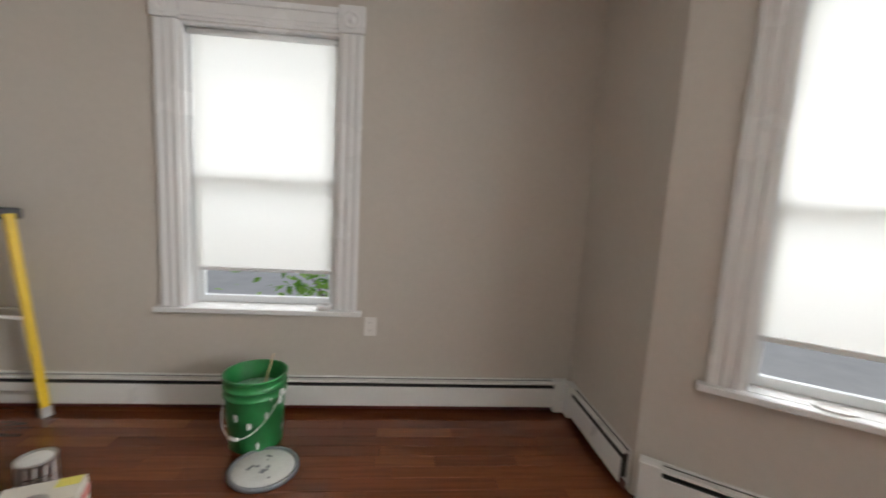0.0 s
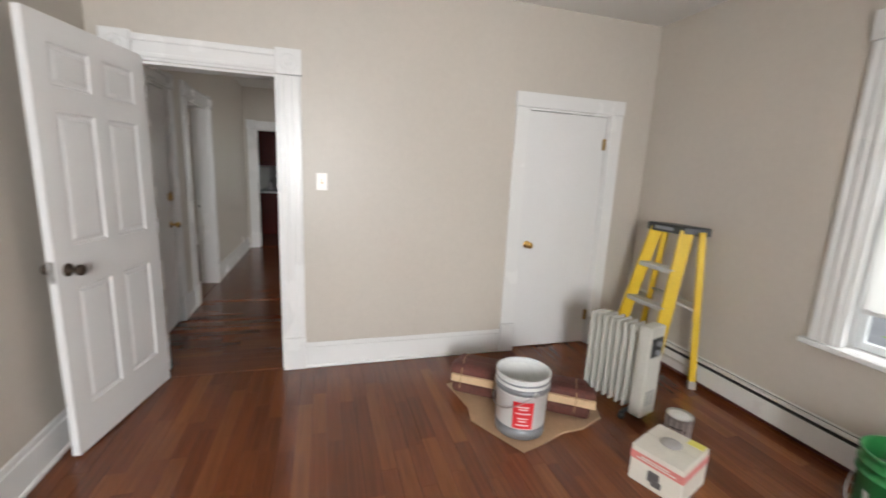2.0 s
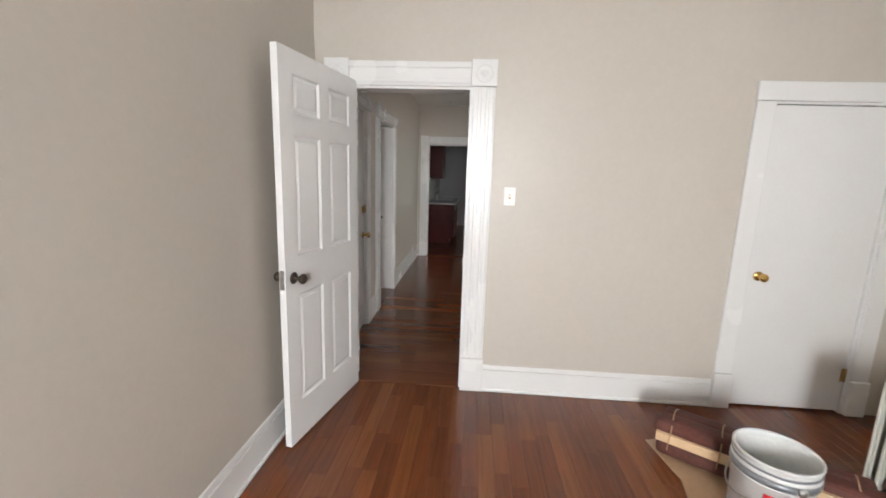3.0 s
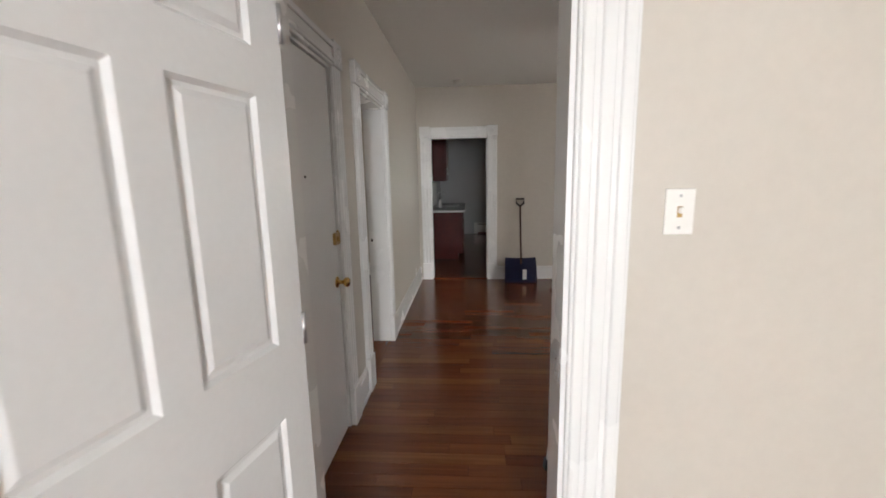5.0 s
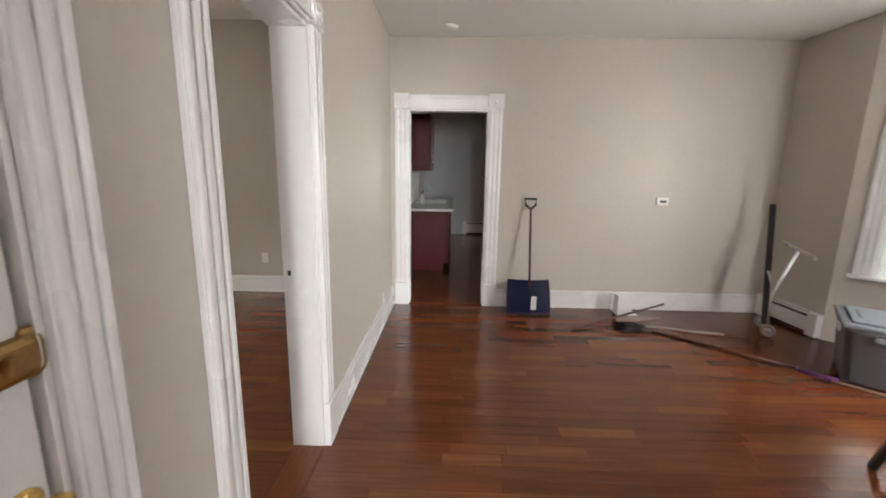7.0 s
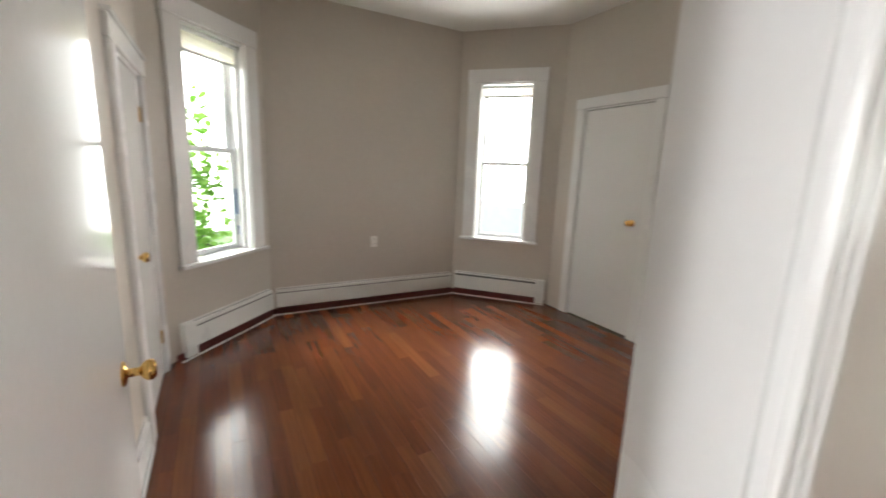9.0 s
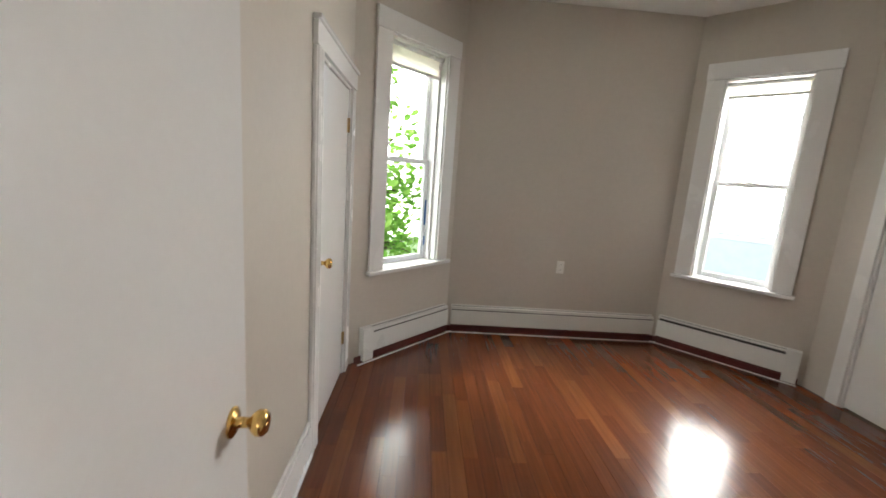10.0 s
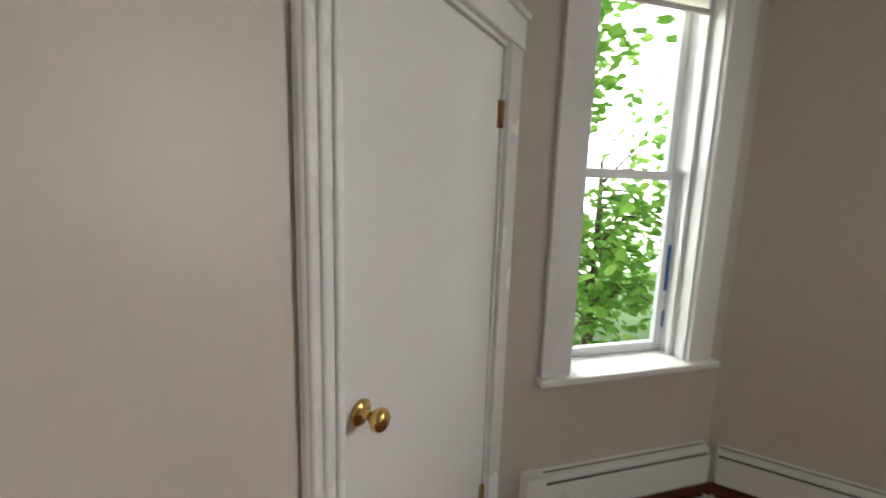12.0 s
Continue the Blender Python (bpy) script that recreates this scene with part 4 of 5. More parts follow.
def oil_heater(m):
    root = thing("oil_heater", m, "cream oil-filled radiator heater with a dark control panel", "heater")
    for i in range(7):
        x = -0.20 + i * 0.046
        bm = B()
        box(bm, x - 0.007, -0.072, 0.065, x + 0.007, 0.072, 0.60, 0.006, 2)
        for z in (0.11, 0.55):
            lathe(bm, [(0, -0.024), (0.028, -0.024), (0.034, 0), (0.028, 0.024), (0, 0.024)], 14, pose(x, 0, z, 0, 90))
        box(bm, x - 0.012, -0.05, 0.12, x + 0.012, -0.025, 0.54, 0.006, 2), box(bm, x - 0.012, 0.025, 0.12, x + 0.012, 0.05, 0.54, 0.006, 2)
        part("fin", bm, OILHEAT, root)
    bm = B()
    box(bm, 0.125, -0.08, 0.045, 0.205, 0.08, 0.615, 0.012, 3)
    part("control_housing", bm, OILHEAT, root)
    bm = B()
    box(bm, 0.204, -0.06, 0.43, 0.209, 0.06, 0.55, 0.003)
    pn = part("control_panel", bm, BLACK, root, "dark control panel")
    for z, yy in ((0.515, 0.0), (0.46, 0.0)):
        bm = B()
        lathe(bm, [(0.017, 0), (0.016, 0.014), (0, 0.015)], 18, pose(0.2085, yy, z, 0, 90))
        part("dial", bm, PAILG, pn, "round dial")
    bm = B()
    for k in range(5):
        box(bm, 0.2045, -0.05, 0.12 + k * 0.02, 0.2065, 0.05, 0.127 + k * 0.02)
    part("vent_slits", bm, PAILG, root)
    for x in (-0.15, 0.10):
        bm = B()
        box(bm, x - 0.012, -0.11, 0.035, x + 0.012, 0.11, 0.055, 0.004)
        ft = part("foot_bar", bm, BLACK, root, "black foot bar")
        for s in (-0.1, 0.1):
            bm = B()
            lathe(bm, [(0, -0.011), (0.018, -0.011), (0.02, 0), (0.018, 0.011), (0, 0.011)], 16, pose(x, s, 0.02, 0, 90))
            part("castor", bm, BLACK, ft, "small black castor")


oil_heater(pose(-1.375, 1.79, 0, 0, 0, 18))


def step_ladder(name, label, fr, fl, rr, rl, tfr, tfl, trr, trl, steps, rail_mat, cap_mat, back_mat, rail_w=0.026, rail_d=0.07, cap_over=0.03, foot_mat=None, brace=False):
    """Front rails fr, fl (feet) to tfr, tfl (tops); rear legs rr, rl to trr, trl."""
    V = Vector
    base = (V(fr) + V(fl) + V(rr) + V(rl)) / 4
    base.z = 0
    root = thing(name, Matrix.Translation(base), label, "ladder")
    q = lambda p: V(p) - base
    across = (V(fr) - V(fl)).normalized()
    ahead = ((V(fr) + V(fl)) - (V(rr) + V(rl))).normalized()
    for a, b in ((fr, tfr), (fl, tfl)):
        bm = B()
        bar(bm, q(a), q(b), rail_w, rail_d, 0.004, ahead)
        rl_ob = part("front_rail", bm, rail_mat, root)
        bm = B()
        bar(bm, q(a) + V((0, 0, -0.002)), q(a) + (q(b) - q(a)) * 0.03, rail_w + 0.012, rail_d + 0.012, 0.003, ahead)
        part("foot", bm, foot_mat or BLACK, rl_ob, "rubber foot")
    for a, b in ((rr, trr), (rl, trl)):
        bm = B()
        bar(bm, q(a), q(b), rail_w * 0.9, rail_d * 0.5, 0.003, ahead)
        rl_ob = part("rear_leg", bm, back_mat, root)
        bm = B()
        bar(bm, q(a) + V((0, 0, -0.002)), q(a) + (q(b) - q(a)) * 0.05, rail_w + 0.008, rail_d * 0.5 + 0.008, 0.003, ahead)
        part("foot", bm, ALU, rl_ob, "metal foot")
    for t in steps:
        a, b = q(fl) + (q(tfl) - q(fl)) * t, q(fr) + (q(tfr) - q(fr)) * t
        bm = B()
        bar(bm, a, b, rail_d * 1.05, 0.012, 0.003, (0, 0, 1))
        bar(bm, a + ahead * rail_d * 0.5 + V((0, 0, -0.012)), b + ahead * rail_d * 0.5 + V((0, 0, -0.012)), 0.006, 0.036, 0.002, (0, 0, 1))
        for k in (-0.25, 0.0, 0.25):
            bar(bm, a + ahead * rail_d * k + V((0, 0, 0.007)), b + ahead * rail_d * k + V((0, 0, 0.007)), 0.006, 0.004, 0, (0, 0, 1))
        part("step", bm, ALU, root, "ribbed aluminium step")
    for t in (0.12, 0.55):
        a, b = q(rl) + (q(trl) - q(rl)) * t, q(rr) + (q(trr) - q(rr)) * t
        bm = B()
        bar(bm, a, b, 0.02, 0.012, 0.002)
        part("cross_bar", bm, ALU, root)
    for a0, b0, c0, d0 in ((fr, tfr, rr, trr), (fl, tfl, rl, trl)):
        bm = B()
        bar(bm, q(a0) + (q(b0) - q(a0)) * 0.55, q(c0) + (q(d0) - q(c0)) * 0.5, 0.012, 0.018, 0.002)
        part("spreader", bm, ALU, root)
    if brace:
        for t in steps[:3]:
            bm = B()
            a, b = q(fl) + (q(tfl) - q(fl)) * t, q(fr) + (q(tfr) - q(fr)) * t
            bar(bm, a - V((0, 0, 0.12)), a + (b - a) * 0.28, 0.012, 0.004)
            bar(bm, b - V((0, 0, 0.12)), b + (a - b) * 0.28, 0.012, 0.004)
            part("corner_brace", bm, ALU, root)
    c = (q(tfr) + q(tfl) + q(trr) + q(trl)) / 4
    m = Matrix((across, -ahead, V((0, 0, 1)))).transposed().to_4x4()
    m.translation = c
    hw = (V(tfr) - V(tfl)).length / 2 + cap_over
    hd = max(0.07, ((V(tfr) + V(tfl)) - (V(trr) + V(trl))).length / 4 + 0.05)
    bm = B()
    box(bm, -hw, -hd, -0.03, hw, hd, 0.03, 0.012, 2, m)
    cp = part("top_cap", bm, cap_mat, root, "moulded top cap")
    bm = B()
    box(bm, -hw * 0.5, -hd - 0.002, -0.012, hw * 0.5, -hd + 0.001, 0.012, 0.001, 1, m)
    part("cap_mark", bm, PAILG, cp, "pale oval mark on the cap")
    return root


step_ladder("step_ladder", "yellow fibreglass stepladder with a black top, standing in the corner",
            (-1.645, 2.31, 0), (-2.09, 2.30, 0), (-1.45, 2.50, 0), (-2.02, 2.51, 0),
            (-1.605, 2.41, 1.12), (-1.875, 2.41, 1.12), (-1.545, 2.48, 1.12), (-1.86, 2.48, 1.12),
            (0.24, 0.49, 0.745), YELLOW, BLACK, YELLOW, rail_w=0.036, rail_d=0.085)

bx = thing("paint_carton", pose(-0.755, 1.585, 0, 0, 0, 21), "small white carton with a red printed band, closed flaps", "box")
bm = B()
box(bm, -0.122, -0.135, 0, 0.122, 0.135, 0.185, 0.004)
part("body", bm, CARD, bx)
for y0, y1, tz in ((-0.135, -0.002, 6), (0.002, 0.135, -5)):
    bm = B()
    box(bm, -0.12, y0, 0.186, 0.12, y1, 0.189, 0.001, 1)
    part("flap", bm, CARD, bx, m=pose(0, 0, 0.004, tz * 0.35))
bm = B()
box(bm, -0.1235, -0.1365, 0.118, 0.1235, 0.1365, 0.158)
part("red_band", bm, CARDPINK, bx, "faded red printed band")
bm = B()
box(bm, -0.03, -0.138, 0.045, 0.022, -0.1355, 0.098, 0.006, 2), box(bm, -0.012, -0.1385, 0.03, 0.034, -0.1355, 0.06, 0.006, 2)
part("dark_print", bm, CARDDARK, bx, "dark printed patch")
bm = B()
for k, (a, b) in enumerate(((-0.09, 0.09), (-0.07, 0.06))):
    box(bm, a, -0.1385, 0.131 + k * 0.011, b, -0.1360, 0.136 + k * 0.011)
part("print", bm, CARD, bx, "unreadable pale lettering")
bm = B()
box(bm, 0.04, 0.08, 0.1945, 0.112, 0.128, 0.197)
part("yellow_sticker", bm, CARDYEL, bx, "yellow sticker")
bm = B()
lathe(bm, [(0, 0.185), (0.045, 0.197), (0.05, 0.202), (0.02, 0.204), (0, 0.2035)], 14)
part("paint_blot", bm, GREYPOLE, bx, "grey smudge on the lid")

cn = thing("paint_can", pose(-1.015, 1.92, 0), "small white paint can with a printed label", "can")
bm = B()
lathe(bm, [(0, 0), (0.068, 0), (0.070, 0.004), (0.068, 0.008), (0.068, 0.138), (0.071, 0.142), (0.070, 0.148), (0.062, 0.148), (0.060, 0.142), (0.03, 0.142), (0, 0.142)], 30)
part("body", bm, STEEL, cn)
bm = B()
curved_label(bm, lambda z: 0.0687, -2.9, 2.9, 0.012, 0.132)
lb = part("label", bm, LABELW, cn, "white paper label")
bm = B()
curved_label(bm, lambda z: 0.0695, -1.3, -0.7, 0.035, 0.05), curved_label(bm, lambda z: 0.0695, -1.5, -0.5, 0.085, 0.092)
part("print", bm, CARDDARK, lb, "dark unreadable print")
bm = B()
lathe(bm, [(0.058, 0.1425), (0.05, 0.145), (0.02, 0.144), (0, 0.145)], 20)
part("lid_paint", bm, PAINTW, cn, "white paint on the lid")

tp = thing("tape_roll", mN @ pose(1.56, -0.005, 0.621), "small white roll of tape on the window sill", "tape")
bm = B()
lathe(bm, [(0.03, 0), (0.045, 0), (0.045, 0.03), (0.03, 0.03), (0.03, 0)], 24)
part("roll", bm, LABELW, tp)
tr = thing("paint_tray", mB @ pose(0.86, -0.01, 0.621), "shallow white paint scraper tray on the bay sill", "tray")
bm = B()
lathe(bm, [(0, 0.0), (0.035, 0), (0.04, 0.012), (0.036, 0.012), (0.032, 0.004), (0, 0.004)], 24, Matrix.Diagonal((1.7, 1, 1, 1)))
part("dish", bm, LABELW, tr)
bm = B()
bar(bm, (0.70, 0.005, 0.627), (0.60, 0.0, 0.627), 0.022, 0.012, 0.003)
solid("brush", bm, BLACK, "dark paint brush lying on the bay sill", "brush", m=mB)

# ---------------------------------------------------------------- living room things
step_ladder("aluminium_ladder", "tall worn aluminium stepladder with a blue top beside the doorway",
            (-2.575, -0.06, 0), (-3.108, -0.162, 0), (-2.69, 0.64, 0), (-3.20, 0.54, 0),
            (-2.70, 0.108, 1.80), (-3.035, 0.043, 1.80), (-2.72, 0.20, 1.80), (-3.05, 0.14, 1.80),
            (0.133, 0.30, 0.47, 0.64, 0.81), ALU, BLUETAPE, ALU, rail_w=0.025, rail_d=0.075, brace=True)
bm = B()
bmesh.ops.create_icosphere(bm, subdivisions=4, radius=1.0)
for v in bm.verts:
    n3 = noise.noise(v.co * 2.3) * 0.22 + noise.noise(v.co * 6) * 0.06
    v.co = Vector((v.co.x * 0.15, v.co.y * 0.12, max(-0.12, v.co.z * 0.14))) * (1 + n3)
    v.co.z = max(v.co.z, -0.11)
for f in bm.faces:
    f.smooth = True
bg = solid("black_bag", bm, BRISTLE, "slumped black bag on the floor under the ladder", "bag", m=pose(-3.27, 0.03, 0.11))

sh = thing("snow_shovel", pose(-6.83, 0.145, 0), "navy plastic snow shovel with a D-grip leaning on the wall", "shovel")
bm = B()
n = 10
gridv = []
for i in range(n + 1):
    z = 0.34 * i / n
    x = -0.145 * (i / n) ** 1.5 * 0.5
    row = []
    for k in range(9):
        u = -1 + 2 * k / 8
        wv = 0.222 - 0.012 * (i / n) ** 3
        row.append(bm.verts.new((x - 0.030 * u * u * (0.3 + i / n) + 0.03, u * wv, z)))
    gridv.append(row)
for r0, r1 in zip(gridv, gridv[1:]):
    for k in range(8):
        bm.faces.new((r0[k], r0[k + 1], r1[k + 1], r1[k])).smooth = True
bmesh.ops.solidify(bm, geom=bm.faces[:], thickness=0.006)
part("blade", bm, NAVY, sh)
bm = B()
box(bm, 0.028, 0.02, 0.05, 0.034, 0.075, 0.19, 0.002)
part("sticker", bm, LABELW, sh, "white paper sticker on the blade")
bm = B()
tube(bm, [(0.01, 0, 0.26), (-0.16, 0, 1.06)], 0.012, 12)
part("shaft", bm, BROWNPOLE, sh, "thin brown shaft")
bm = B()
tube(bm, [(-0.16, 0, 1.05), (-0.17, 0.05, 1.09), (-0.185, 0.055, 1.15), (-0.185, -0.055, 1.15), (-0.17, -0.05, 1.09), (-0.16, 0, 1.05)], 0.013, 10)
part("grip", bm, BLACK, sh, "black D-shaped grip")


def pole(name, a, b, r, material, label, category):
    bm = B()
    tube(bm, [Vector(a), Vector(b)], r, 10)
    return solid(name, bm, material, label, category)


pole("broom_pole", (-6.40, 0.47, 0.012), (-6.98, 1.58, 0.085), 0.011, BROWNPOLE, "thin dark brown broom pole lying on the floor", "pole")
br = thing("broom", pose(-6.47, 1.10, 0), "black-bristled broom with a pale grey pole lying on the floor", "broom")
bm = B()
box(bm, -0.07, -0.15, 0.0, 0.07, 0.0, 0.055, 0.02, 2), box(bm, -0.10, -0.19, 0.0, 0.09, -0.12, 0.04, 0.016, 2)
part("bristles", bm, BRISTLE, br)
bm = B()
box(bm, -0.03, -0.02, 0.015, 0.03, 0.06, 0.05, 0.012, 2)
part("socket", bm, BLACK, br)
bm = B()
tube(bm, [(0, 0.05, 0.032), (0.10, 0.72, 0.012)], 0.011, 10)
part("handle", bm, GREYPOLE, br, "pale grey pole")
sp = thing("roller_pole", pose(-6.40, 1.20, 0), "long dark pole with a purple grip end lying on the floor", "pole")
bm = B()
tube(bm, [(0, 0, 0.012), (0.66, 0.76, 0.012)], 0.012, 10)
part("pole", bm, BROWNPOLE, sp)
bm = B()
tube(bm, [(0.66, 0.76, 0.013), (0.70, 0.75, 0.02), (0.80, 0.83, 0.02), (0.84, 0.90, 0.016)], 0.016, 10)
part("grip", bm, PURPLE, sp, "bent purple plastic grip")
pole("extension_pole", (-5.57, 2.06, 0.009), (-5.05, 2.62, 0.009), 0.009, mat("pale_pink_pole", (0.55, 0.40, 0.36), 0.4), "thin pale pole lying beside the storage bin", "pole")
dp = thing("dustpan", pose(-6.93, 1.06, 0), "white plastic dustpan standing against the baseboard", "dustpan")
bm = B()
box(bm, -0.02, -0.015, 0, 0.10, -0.005, 0.20, 0.003), box(bm, -0.09, -0.01, 0.0, -0.075, 0.22, 0.19, 0.003), box(bm, -0.08, -0.01, 0, 0.09, 0.2, 0.008, 0.002)
part("pan", bm, LABELW, dp)

sc = thing("kick_scooter", pose(-6.52, 2.30, 0, 0, 0, 20), "folding kick scooter stood on end against the wall", "scooter")
bm = B()
bar(bm, (-0.02, 0.0, 0.06), (-0.22, 0.16, 1.16), 0.05, 0.028, 0.008, (0.5, -0.86, 0))
part("deck", bm, BLACK, sc, "long black deck")
bm = B()
tube(bm, [(0.05, -0.06, 0.09), (0.0, 0.0, 0.35), (0.16, -0.02, 0.80)], 0.015, 12)
part("steering_tube", bm, ALU, sc, "silver steering tube")
bm = B()
tube(bm, [(0.02, 0.06, 0.82), (0.18, -0.03, 0.80), (0.30, -0.09, 0.775)], 0.012, 12)
hb = part("handlebar", bm, ALU, sc)
for a, b in (((0.25, -0.065, 0.786), (0.34, -0.11, 0.766)), ((-0.02, 0.08, 0.826), (0.05, 0.045, 0.816))):
    bm = B()
    tube(bm, [a, b], 0.017, 12)
    part("grip", bm, GREYPOLE, hb, "grey rubber grip")
for x, y, z in ((0.10, -0.13, 0.055), (-0.08, 0.05, 0.06)):
    bm = B()
    lathe(bm, [(0.03, -0.012), (0.05, -0.014), (0.056, 0), (0.05, 0.014), (0.03, 0.012), (0.03, -0.012)], 24, pose(x, y, z, 90, 0, 30))
    wh = part("wheel", bm, mat("clear_grey_wheel", (0.35, 0.36, 0.37), 0.3), sc, "small grey wheel")
    bm = B()
    lathe(bm, [(0, -0.01), (0.03, -0.01), (0.03, 0.01), (0, 0.01)], 18, pose(x, y, z, 90, 0, 30))
    part("hub", bm, STEEL, wh)
bm = B()
bar(bm, (0.02, -0.02, 0.40), (-0.10, 0.06, 0.55), 0.02, 0.02, 0.004)
part("hinge_bracket", bm, STEEL, sc)

bn = thing("storage_bin", pose(-5.68, 2.43, 0, 0, 0, 53), "grey plastic storage bin with a closed blue-grey lid", "storage bin")
bm = B()
rings = []
for z, hx, hy in ((0, 0.175, 0.235), (0.02, 0.18, 0.24), (0.36, 0.205, 0.268), (0.37, 0.215, 0.278), (0.41, 0.217, 0.28)):
    ring = []
    for cx, cy, a0 in ((1, 1, 0), (-1, 1, 90), (-1, -1, 180), (1, -1, 270)):
        for k in range(5):
            a = radians(a0 + 22.5 * k)
            ring.append(bm.verts.new((cx * (hx - 0.05) + 0.05 * math.cos(a), cy * (hy - 0.05) + 0.05 * math.sin(a), z)))
    rings.append(ring)
for r0, r1 in zip(rings, rings[1:]):
    for k in range(20):
        bm.faces.new((r0[k], r0[(k + 1) % 20], r1[(k + 1) % 20], r1[k])).smooth = True
bm.faces.new(rings[0][::-1]), bm.faces.new(rings[-1])
part("tub", bm, BIN, bn)
bm = B()
box(bm, -0.228, -0.292, 0.405, 0.228, 0.292, 0.43, 0.012, 2), box(bm, -0.18, -0.24, 0.428, 0.18, 0.24, 0.448, 0.014, 2)
ldp = part("lid", bm, BINLID, bn, "blue-grey snap lid")
bm = B()
box(bm, -0.13, -0.1, 0.447, -0.118, 0.1, 0.452), box(bm, 0.118, -0.1, 0.447, 0.13, 0.1, 0.452)
part("lid_groove", bm, BIN, ldp)
bm = B()
box(bm, -0.06, -0.286, 0.33, 0.06, -0.270, 0.37, 0.006, 2)
part("end_handle", bm, BINLID, bn, "moulded handle with a pale label")
bm = B()
box(bm, -0.219, -0.07, 0.31, -0.208, 0.06, 0.36, 0.003)
part("paper_label", bm, LABELW, bn, "pale torn label")

st = thing("stool", pose(-4.50, 1.73, 0, 0, 0, 8), "black-stained wooden stool with splayed legs", "stool")
bm = B()
box(bm, -0.17, -0.17, 0.42, 0.17, 0.17, 0.46, 0.012, 2)
part("seat", bm, BLACK, st)
for x, y in ((-1, -1), (1, -1), (-1, 1), (1, 1)):
    bm = B()
    bar(bm, (x * 0.225, y * 0.225, 0), (x * 0.135, y * 0.135, 0.425), 0.036, 0.036, 0.006)
    part("leg", bm, BLACK, st)
for a, b in (((-0.2, -0.2, 0.12), (0.2, -0.2, 0.12)), ((-0.2, 0.2, 0.12), (0.2, 0.2, 0.12)), ((-0.185, -0.185, 0.2), (-0.185, 0.185, 0.2)), ((0.185, -0.185, 0.2), (0.185, 0.185, 0.2))):
    bm = B()
    bar(bm, a, b, 0.02, 0.03, 0.004)
    part("stretcher", bm, BLACK, st)

# ---------------------------------------------------------------- kitchen
def cabinet(name, x0, x1, y0, y1, z0, z1, label, toe=0.0, doors=1):
    root = thing(name, pose(x1, y0, z0), label, "cabinet", group="kitchen cabinets")
    L, D, Hh = x1 - x0, y1 - y0, z1 - z0
    bm = B()
    box(bm, -L, 0, toe, 0, D - 0.02, Hh, 0.002)
    if toe:
        box(bm, -L, 0, 0, 0, D - 0.09, toe + 0.001)
    part("body", bm, CHERRY, root)
    for k in range(doors):
        a, b = -L + L * k / doors + 0.004, -L + L * (k + 1) / doors - 0.004
        bm = B()
        box(bm, a, D - 0.018, toe + 0.01, b, D, Hh - 0.01, 0.003), box(bm, a + 0.06, D - 0.004, toe + 0.07, b - 0.06, D + 0.004, Hh - 0.07, 0.004)
        dr = part("door", bm, CHERRY, root)
        bm = B()
        hz = toe + Hh * 0.75 if toe else 0.12
        tube(bm, [(b - 0.03, D, hz), (b - 0.03, D + 0.025, hz), (b - 0.03, D + 0.025, hz + 0.1), (b - 0.03, D, hz + 0.1)], 0.005, 8)
        part("handle", bm, STEEL, dr, "brushed steel handle")
    return root


cabinet("base_cabinet", -9.50, -8.57, -1.30, -0.68, 0.0, 0.862, "dark cherry kitchen base cabinet", 0.1, 2)
cabinet("base_cabinet", -10.45, -9.505, -1.30, -0.68, 0.0, 0.862, "dark cherry kitchen base cabinet under the sink", 0.1, 2)
cabinet("wall_cabinet", -9.40, -8.60, -1.30, -0.96, 1.405, 2.16, "dark cherry wall cabinet above the counter", 0.0, 2)
wt = thing("worktop", pose(-8.42, -1.30, 0.863), "speckled grey worktop with a white front edge", "worktop")
bm = B()
box(bm, -2.04, 0.002, 0, -0.004, 0.655, 0.036, 0.003)
part("slab", bm, GRANITE, wt)
bm = B()
box(bm, -0.003, 0.0, 0.0, 0.006, 0.66, 0.034, 0.002), box(bm, -2.04, 0.656, 0.0, -0.003, 0.664, 0.034, 0.002)
part("edge_strip", bm, LABELW, wt, "white edge strip")
bm = B()
box(bm, -2.04, 0.0, 0.037, -0.02, 0.014, 0.5, 0.002)
part("splashback", bm, LABELW, wt, "pale tiled splashback")
sk = thing("sink", pose(-9.6, -1.0, 0.9), "stainless steel sink let into the worktop", "sink")
bm = B()
for a in ((-0.36, -0.24, 0.36, -0.20), (-0.36, 0.20, 0.36, 0.24), (-0.36, -0.20, -0.32, 0.20), (0.32, -0.20, 0.36, 0.20)):
    box(bm, a[0], a[1], 0.0, a[2], a[3], 0.008, 0.003)
box(bm, -0.32, -0.20, 0.0, 0.32, 0.20, 0.003)
part("rim", bm, STEEL, sk)
fc = thing("faucet", pose(-9.6, -1.20, 0.909), "chrome gooseneck kitchen faucet", "faucet")
bm = B()
pts = [(0, 0, 0), (0, 0, 0.2)] + [(0, 0.08 - 0.08 * math.cos(a), 0.2 + 0.08 * math.sin(a)) for a in [math.pi * i / 8 for i in range(1, 9)]] + [(0, 0.16, 0.16)]
tube(bm, pts, 0.012, 10), lathe(bm, [(0, 0), (0.03, 0), (0.028, 0.012), (0.016, 0.03), (0, 0.03)], 18)
part("spout", bm, STEEL, fc)
bm = B()
tube(bm, [(0.02, 0, 0.05), (0.09, 0.0, 0.09)], 0.007, 8)
part("lever", bm, STEEL, fc)
bt = thing("soap_bottle", pose(-9.15, -1.12, 0.9), "small pale soap bottle on the worktop", "bottle")
